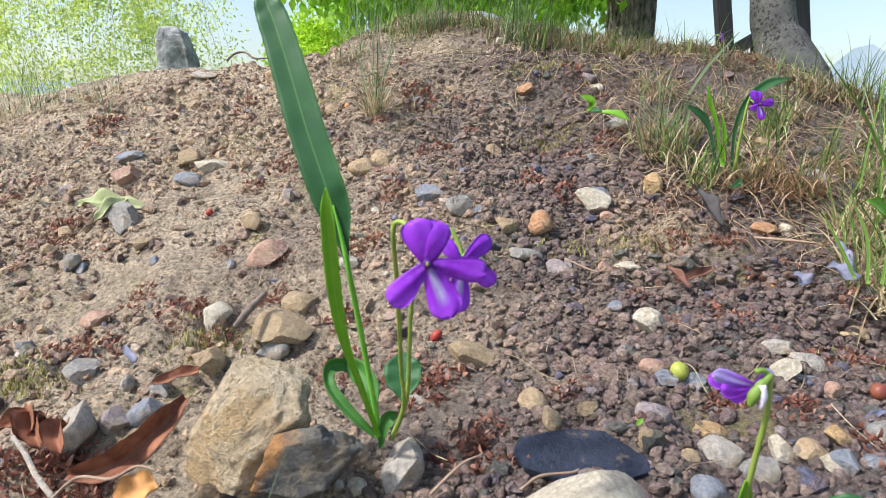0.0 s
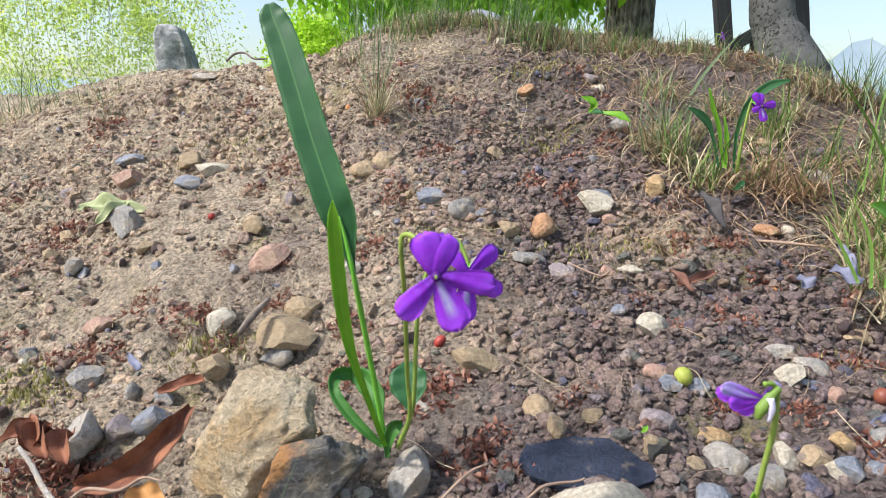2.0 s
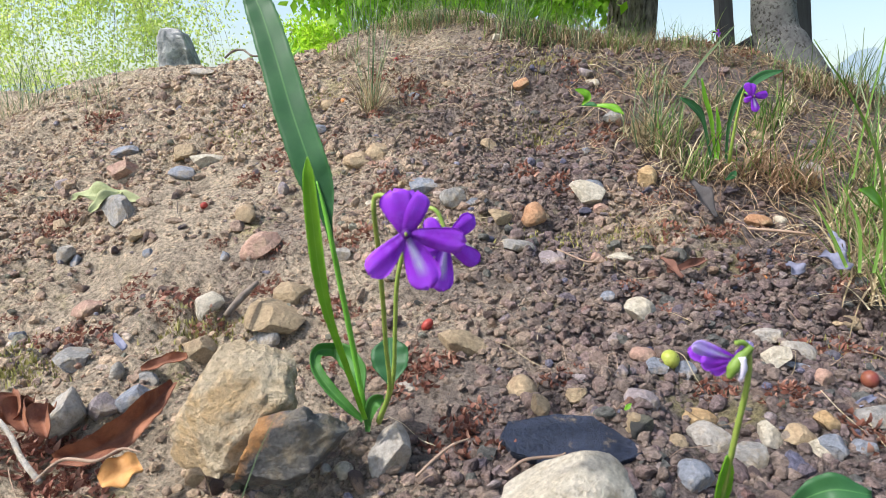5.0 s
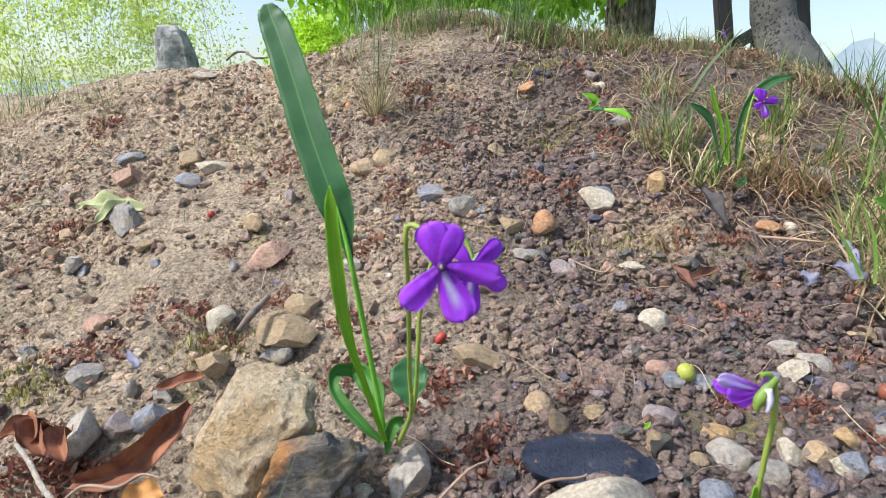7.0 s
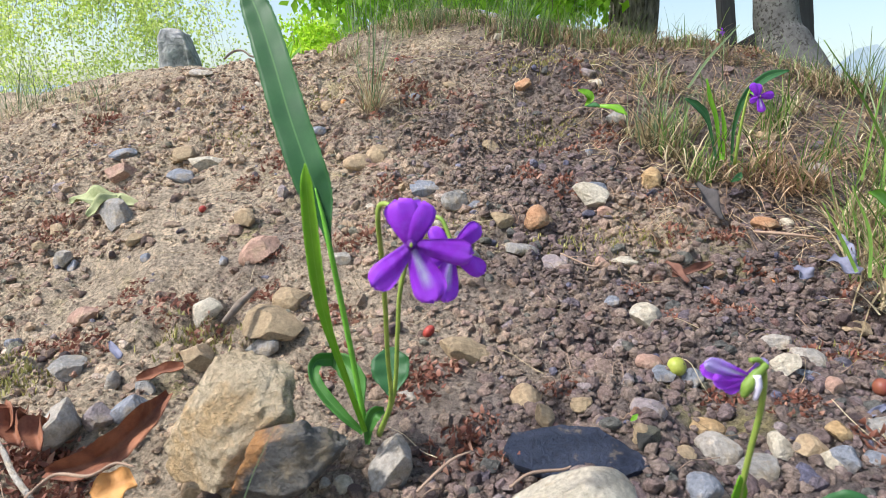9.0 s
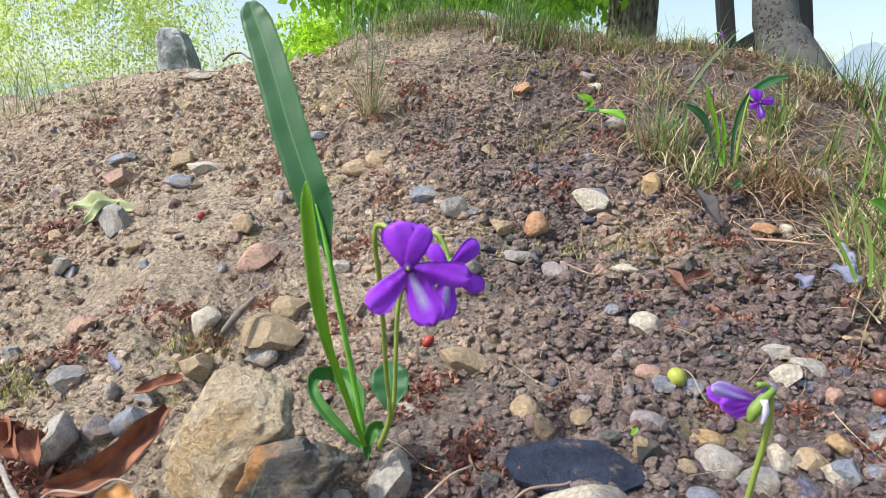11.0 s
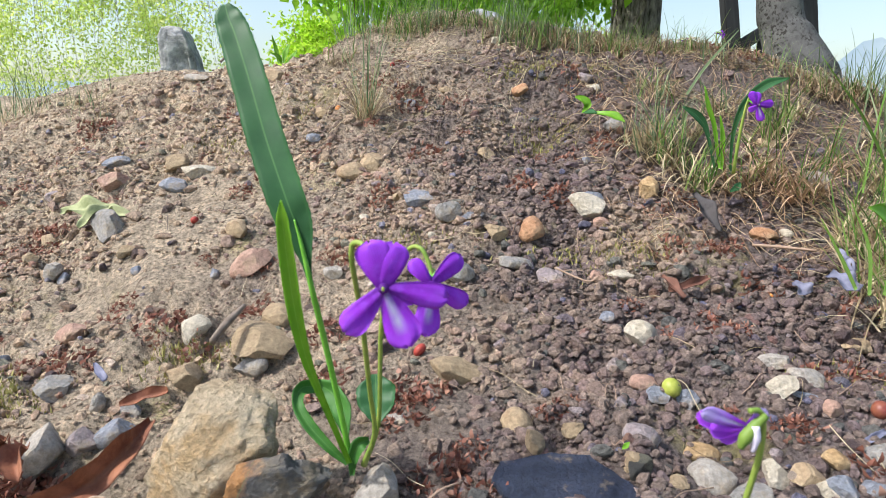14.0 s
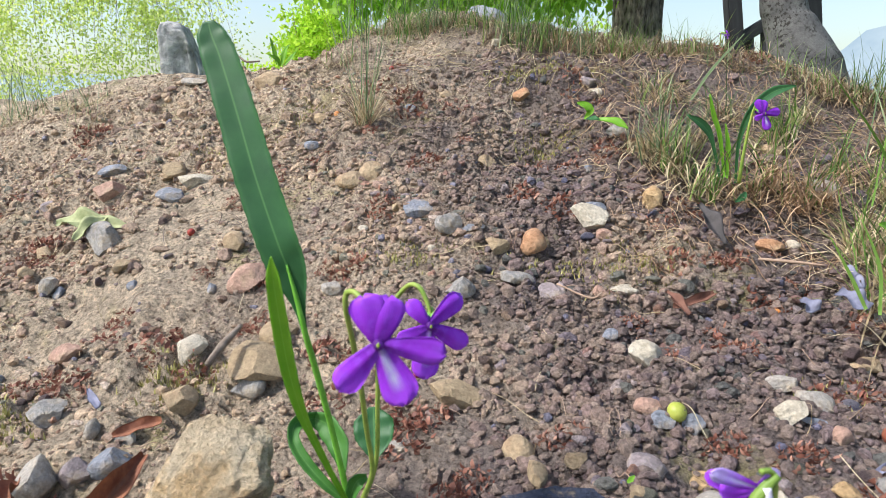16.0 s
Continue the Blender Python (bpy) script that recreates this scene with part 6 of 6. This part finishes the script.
def shade_tree():
    """The dark-barked tree behind the crest, whose lowest sprays hang into view."""
    rng = np.random.default_rng(5)
    base = np.array((1.275, 4.46, 0.06))
    top = tagged(empty("tree", base), "broad-leaved tree with dark furrowed trunk and hanging green leaves", "tree", "trees")
    under(trunk_mesh("trunk", [(0, 0, -0.05), (0, 0, 0.5), (0.01, 0.02, 1.3), (-0.05, 0.05, 2.6), (-0.1, 0.05, 4.0)], [0.170, 0.152, 0.150, 0.14, 0.10], BARK, 0.2, 96, 2, 0.11, 26), top)
    lv, lf, spots = limbs_data(rng, (-0.05, 0.05, 2.4), 26, 3.0, ((-math.pi, math.pi), (0.1, 0.7)), 1.5, 0.035)
    under(mesh_object("limb_structure", lv, lf, BARK), top)
    # low sprays that hang over the crest beside the trunk
    sprays = []
    for _ in range(290):
        x, y = rng.uniform(-2.35, 0.1), rng.uniform(-0.5, 2.4)
        low = 0.69 - base[2] + 0.12 * abs(math.sin(x * 3.3)) + 0.09 * max(0, -x - 1.6) * 2 + (0.18 if x > -0.25 else 0)
        low += 0.09 * (y + 0.4)
        p = np.array([x, y, low + rng.uniform(0, 0.25)])
        h = rng.uniform(0.5, 1.1)
        k = np.linspace(0, 1, 16)[:, None]
        sway = np.array([rng.normal(0, 0.12), rng.normal(0, 0.12), 0])
        sprays.append(p + k * np.array([0, 0, h]) + k * k * sway)
    lv, lf = [], []
    for s in sprays:
        v, f = tube_data([s[0], s[7], s[15]], [0.0015, 0.003, 0.004], 4, 3)
        n = len(lv)
        lv += v
        lf += [tuple(i + n for i in q) for q in f]
    under(mesh_object("hanging_spray", lv, lf, TWIG), top)
    places = np.concatenate([np.repeat(s, 4, 0) for s in sprays] + [np.repeat(s, 2, 0) for s in spots])
    places = places + rng.normal(0, 0.05, places.shape)
    under(mesh_object("crown", *leaves_data(rng, places, 0.085, 0.55), TREE_LEAF), top)
    return top


shade_tree()


def grey_tree():
    """The smooth grey trunk with a flaring root, leaning a little."""
    base = np.array((1.76, 3.30, 0.10))
    top = tagged(empty("tree", base), "smooth grey tree trunk with lichen spots and flared root", "tree", "trees")
    under(trunk_mesh("trunk", [(0.07, 0, -0.1), (0.035, 0, 0.26), (0.0, 0, 0.37), (-0.056, 0.02, 0.5), (-0.098, 0.03, 0.64), (-0.16, 0.05, 1.4), (-0.25, 0.1, 2.6), (-0.2, 0.1, 4.2)], [0.25, 0.175, 0.15, 0.122, 0.103, 0.10, 0.09, 0.08], PILLAR, 0.03, 48, 6, 0.025, 12), top)
    rng = np.random.default_rng(8)
    lv, lf, spots = limbs_data(rng, (-0.1, 0.1, 2.5), 16, 2.4, ((-math.pi, math.pi), (0.3, 0.9)), 0.8, 0.03)
    under(mesh_object("limb_structure", lv, lf, PILLAR), top)
    places = np.concatenate([np.repeat(s, 8, 0) for s in spots])
    places = places + rng.normal(0, 0.06, places.shape)
    # one low twig tip beside the trunk
    tip = np.array([0.14, 0.1, 0.98]) + rng.normal(0, 0.045, (40, 3))
    under(mesh_object("crown", *leaves_data(rng, np.concatenate([places, tip]), 0.075, 0.5), TREE_LEAF), top)
    under(tube("hanging_twig", [(0.14, 0.1, 0.95), (0.1, 0.1, 1.5), (-0.1, 0.1, 2.5)], [0.002, 0.004, 0.008], TWIG, 5, 4), top)
    return top


grey_tree()


def timber_frame():
    """A dark stained timber support behind the grey tree: two posts, a rail and a brace."""
    top = tagged(empty("timber_support", (1.78, 3.9, 0.0)), "dark stained wooden posts with a cross rail", "wooden frame")

    def beam(name, a, b, w, d):
        a, b = Vector(a), Vector(b)
        bm = bmesh.new()
        bmesh.ops.create_cube(bm, size=1, matrix=Matrix.Diagonal((w, d, (b - a).length, 1)))
        bmesh.ops.bevel(bm, geom=bm.edges[:], offset=0.006, segments=2, affect="EDGES")
        me = bpy.data.meshes.new(name)
        bm.to_mesh(me)
        bm.free()
        me.materials.append(TIMBER)
        ob = under(new(name, me), top)
        ob.matrix_local = Matrix.Translation((a + b) / 2) @ (b - a).to_track_quat("Z", "Y").to_matrix().to_4x4()

    beam("post", (0.018, 0, -0.1), (-0.292, 0, 1.9), 0.08, 0.08)
    beam("post", (0.495, 0.05, -0.1), (0.195, 0.05, 1.9), 0.085, 0.085)
    beam("rail", (-0.10, 0.0, 0.55), (0.25, 0.03, 0.76), 0.055, 0.065)
    beam("brace", (0.02, 0.0, 0.30), (0.0, 0.02, 0.60), 0.05, 0.05)
    beam("brace", (0.115, 0.0, 0.30), (0.10, 0.02, 0.66), 0.05, 0.05)
    return top


timber_frame()


def weeping_tree():
    """A slender tree with drooping branches and pale new leaves, sunlit."""
    rng = np.random.default_rng(21)
    base = np.array((-4.3, 7.2, -0.05))
    top = tagged(empty("weeping_tree", base), "weeping tree with pale yellow-green spring leaves", "tree", "trees")
    under(trunk_mesh("trunk", [(-1.7, 0, -0.1), (-1.65, 0, 0.7), (-1.5, 0.1, 1.6), (-0.9, 0.1, 2.4)], [0.12, 0.10, 0.085, 0.05], TWIG, 0.2, 24, 3, 0.05, 6), top)
    verts, faces, places = [], [], []
    for n in range(150):
        a = rng.uniform(-math.pi, math.pi)
        r = 1.9 * math.sqrt(rng.random())
        head = np.array([math.sin(a) * r * 0.55, math.cos(a) * r * 0.5, 2.5 - 0.35 * r + rng.normal(0, 0.15)])
        foot = np.array([math.sin(a) * r * 1.1 + rng.normal(0, 0.2), math.cos(a) * r + rng.normal(0, 0.1), rng.uniform(-0.1, 1.1)])
        mid = (head + foot) / 2 + np.array([math.sin(a) * 0.3, math.cos(a) * 0.3, 0.45])
        pts = [np.array([-0.9, 0.1, 2.1 + rng.uniform(0, 0.4)]), head, mid, foot]
        v, f = tube_data(pts, [0.010, 0.004, 0.002, 0.0008], 4, 5)
        k = len(verts)
        verts += v
        faces += [tuple(i + k for i in q) for q in f]
        places.append(catmull(pts[1:], 26))
    under(mesh_object("branching", verts, faces, TWIG), top)
    places = np.concatenate(places)
    places = np.repeat(places, 15, 0)
    places = places + rng.normal(0, 0.13, places.shape)
    keep = np.array([noise.noise(Vector(p) * 2.2) + 0.6 * noise.noise(Vector(p) * 6.0) for p in places]) > 0.10
    under(mesh_object("crown", *leaves_data(rng, places[keep], 0.042, 0.55, 0.3), WILLOW_LEAF), top)
    return top


weeping_tree()


def leafy_bush(x, y, size, label, seed, count, leaf, material):
    rng = np.random.default_rng(seed)
    base = np.array((x, y, float(smooth_ground(x, y)) - 0.02))
    top = tagged(empty("bush", base), label, "bush", "bushes")
    verts, faces, places = [], [], []
    for _ in range(70):
        a, e = rng.uniform(-math.pi, math.pi), rng.uniform(0.25, 1.5)
        d = np.array([math.sin(a) * math.cos(e) * size[0], math.cos(a) * math.cos(e) * size[1], math.sin(e) * size[2]]) * rng.uniform(0.6, 1.05)
        pts = [np.zeros(3), d * 0.5 + rng.normal(0, 0.04, 3), d]
        v, f = tube_data(pts, [0.012, 0.006, 0.002], 4, 3)
        k = len(verts)
        verts += v
        faces += [tuple(i + k for i in q) for q in f]
        # flat layered sprays at the branch tips
        for _ in range(3):
            c = d * rng.uniform(0.55, 1.0) + rng.normal(0, 0.06, 3)
            places.append(c + rng.normal(0, 1, (count // 210, 3)) * (0.13, 0.13, 0.028))
    under(mesh_object("branching", verts, faces, TWIG), top)
    under(mesh_object("crown", *leaves_data(rng, np.concatenate(places), leaf, 0.5, 0.1), material), top)
    return top


leafy_bush(-1.25, 6.6, (0.62, 0.5, 1.25), "bright green bush with layered sprays of leaves", 31, 24000, 0.052, BUSH_LEAF)
leafy_bush(2.1, 9.0, (0.75, 0.6, 1.55), "yellow-green low bush far behind the crest", 32, 4000, 0.06, BUSH_LEAF)
leafy_bush(0.9, 11.0, (1.6, 0.9, 1.25), "dense green hedge far behind the crest", 33, 6000, 0.08, TREE_LEAF)
leafy_bush(-0.6, 12.0, (1.5, 0.9, 1.2), "dense green hedge far behind the crest", 34, 6000, 0.08, BUSH_LEAF)
big_rock("boulder", (0.0811, 1.3028, 0.3192), (0.044, 0.04, 0.036), 5, BLUE, "grey boulder behind the grassy crest", 71, (0, 0, 10), 4)


# ---- movement: the plants nod and sway a little in the wind ----
# seconds, lean back and forth, lean to the side, in degrees
FLOWER_SWAY = [(0, 0.22, 0.08), (0.5, -0.17, -0.12), (1, -0.19, -0.06), (1.5, 0.01, -0.04), (2, -0.35, 0.19), (2.5, -0.35, 0.41), (3, 0.16, -0.48), (3.5, 0.05, 0.02), (4, -0.14, -0.02), (6.5, -0.61, 0.57), (7, -0.80, 0.98), (7.5, -0.75, 0.70), (8, -0.81, 0.46), (8.5, -0.77, 0.89), (11, -0.55, 0.56), (11.5, -0.69, 0.27), (12, -0.71, 0.13), (12.5, -0.46, 0.47), (13, -0.32, 0.27), (13.5, -0.78, 0.40), (14, -0.55, 0.46), (14.5, -0.67, 0.37), (15, -0.41, 0.52), (15.5, -0.69, 0.28), (16, -0.66, 0.59)]
LEAF_SWAY = [(0, 0.79, 0.18), (0.5, -1.30, -0.13), (1, -0.50, -0.15), (1.5, 0.97, -0.02), (2, 0.36, 0.22), (2.5, 1.82, 0.64), (3, -2.36, -0.59), (3.5, 0.12, 0.03), (4, -1.70, -0.49), (6.5, -4.15, -0.84), (7, -2.56, -0.59), (7.5, -1.96, -0.30), (8, -4.94, -1.16), (8.5, -4.12, -0.93), (11, -3.82, -0.25), (11.5, -3.09, -0.50), (12, -2.54, -0.35), (12.5, -1.59, -0.36), (13, -0.31, -0.71), (13.5, -0.36, -0.05), (14, -1.89, -0.33), (14.5, -0.58, -0.29), (15, 1.56, -0.15), (15.5, 3.98, 0.69), (16, 2.37, 0.64)]
NEAR_SWAY = [(0, -0.53, -0.46), (0.5, -1.18, -0.14), (1, -0.59, -0.28), (1.5, -0.66, -0.40), (2, -1.31, -0.22), (2.5, -1.35, -0.69), (3, -0.24, -0.52), (3.5, 0.10, -0.14), (4, -0.33, 0.32), (6.5, -1.73, -1.45), (7, -2.21, -1.60), (7.5, -2.38, -1.91), (8, -1.42, -1.30), (8.5, -0.82, -0.75), (11, -0.20, 0.92), (11.5, -0.65, 0.83), (12, -0.59, 1.38), (12.5, -0.53, 0.99), (13, -0.53, 1.41), (13.5, -0.77, 1.60), (14, -0.03, 1.82), (14.5, -0.55, 2.03), (15, -0.91, 1.59), (15.5, -0.90, 1.70), (16, -0.90, 1.80)]


def motions():
    def lean(rx, ry):
        return pose(0, 0, 0, 0, ry, 0) @ pose(0, 0, 0, rx, 0, 0)

    for ob in (front_flower, back_flower, stalk_front, stalk_back):
        rest = ob.matrix_basis.copy()
        walk(ob, [(t, lean(rx, ry) @ rest) for t, rx, ry in FLOWER_SWAY])
    for ob in (big_leaf, light_leaf, petiole):
        walk(ob, [(t, lean(rx, ry)) for t, rx, ry in LEAF_SWAY])
    rest = Matrix.Translation(violet_near.location)
    walk(violet_near, [(t, rest @ lean(rx, ry)) for t, rx, ry in NEAR_SWAY])


motions()
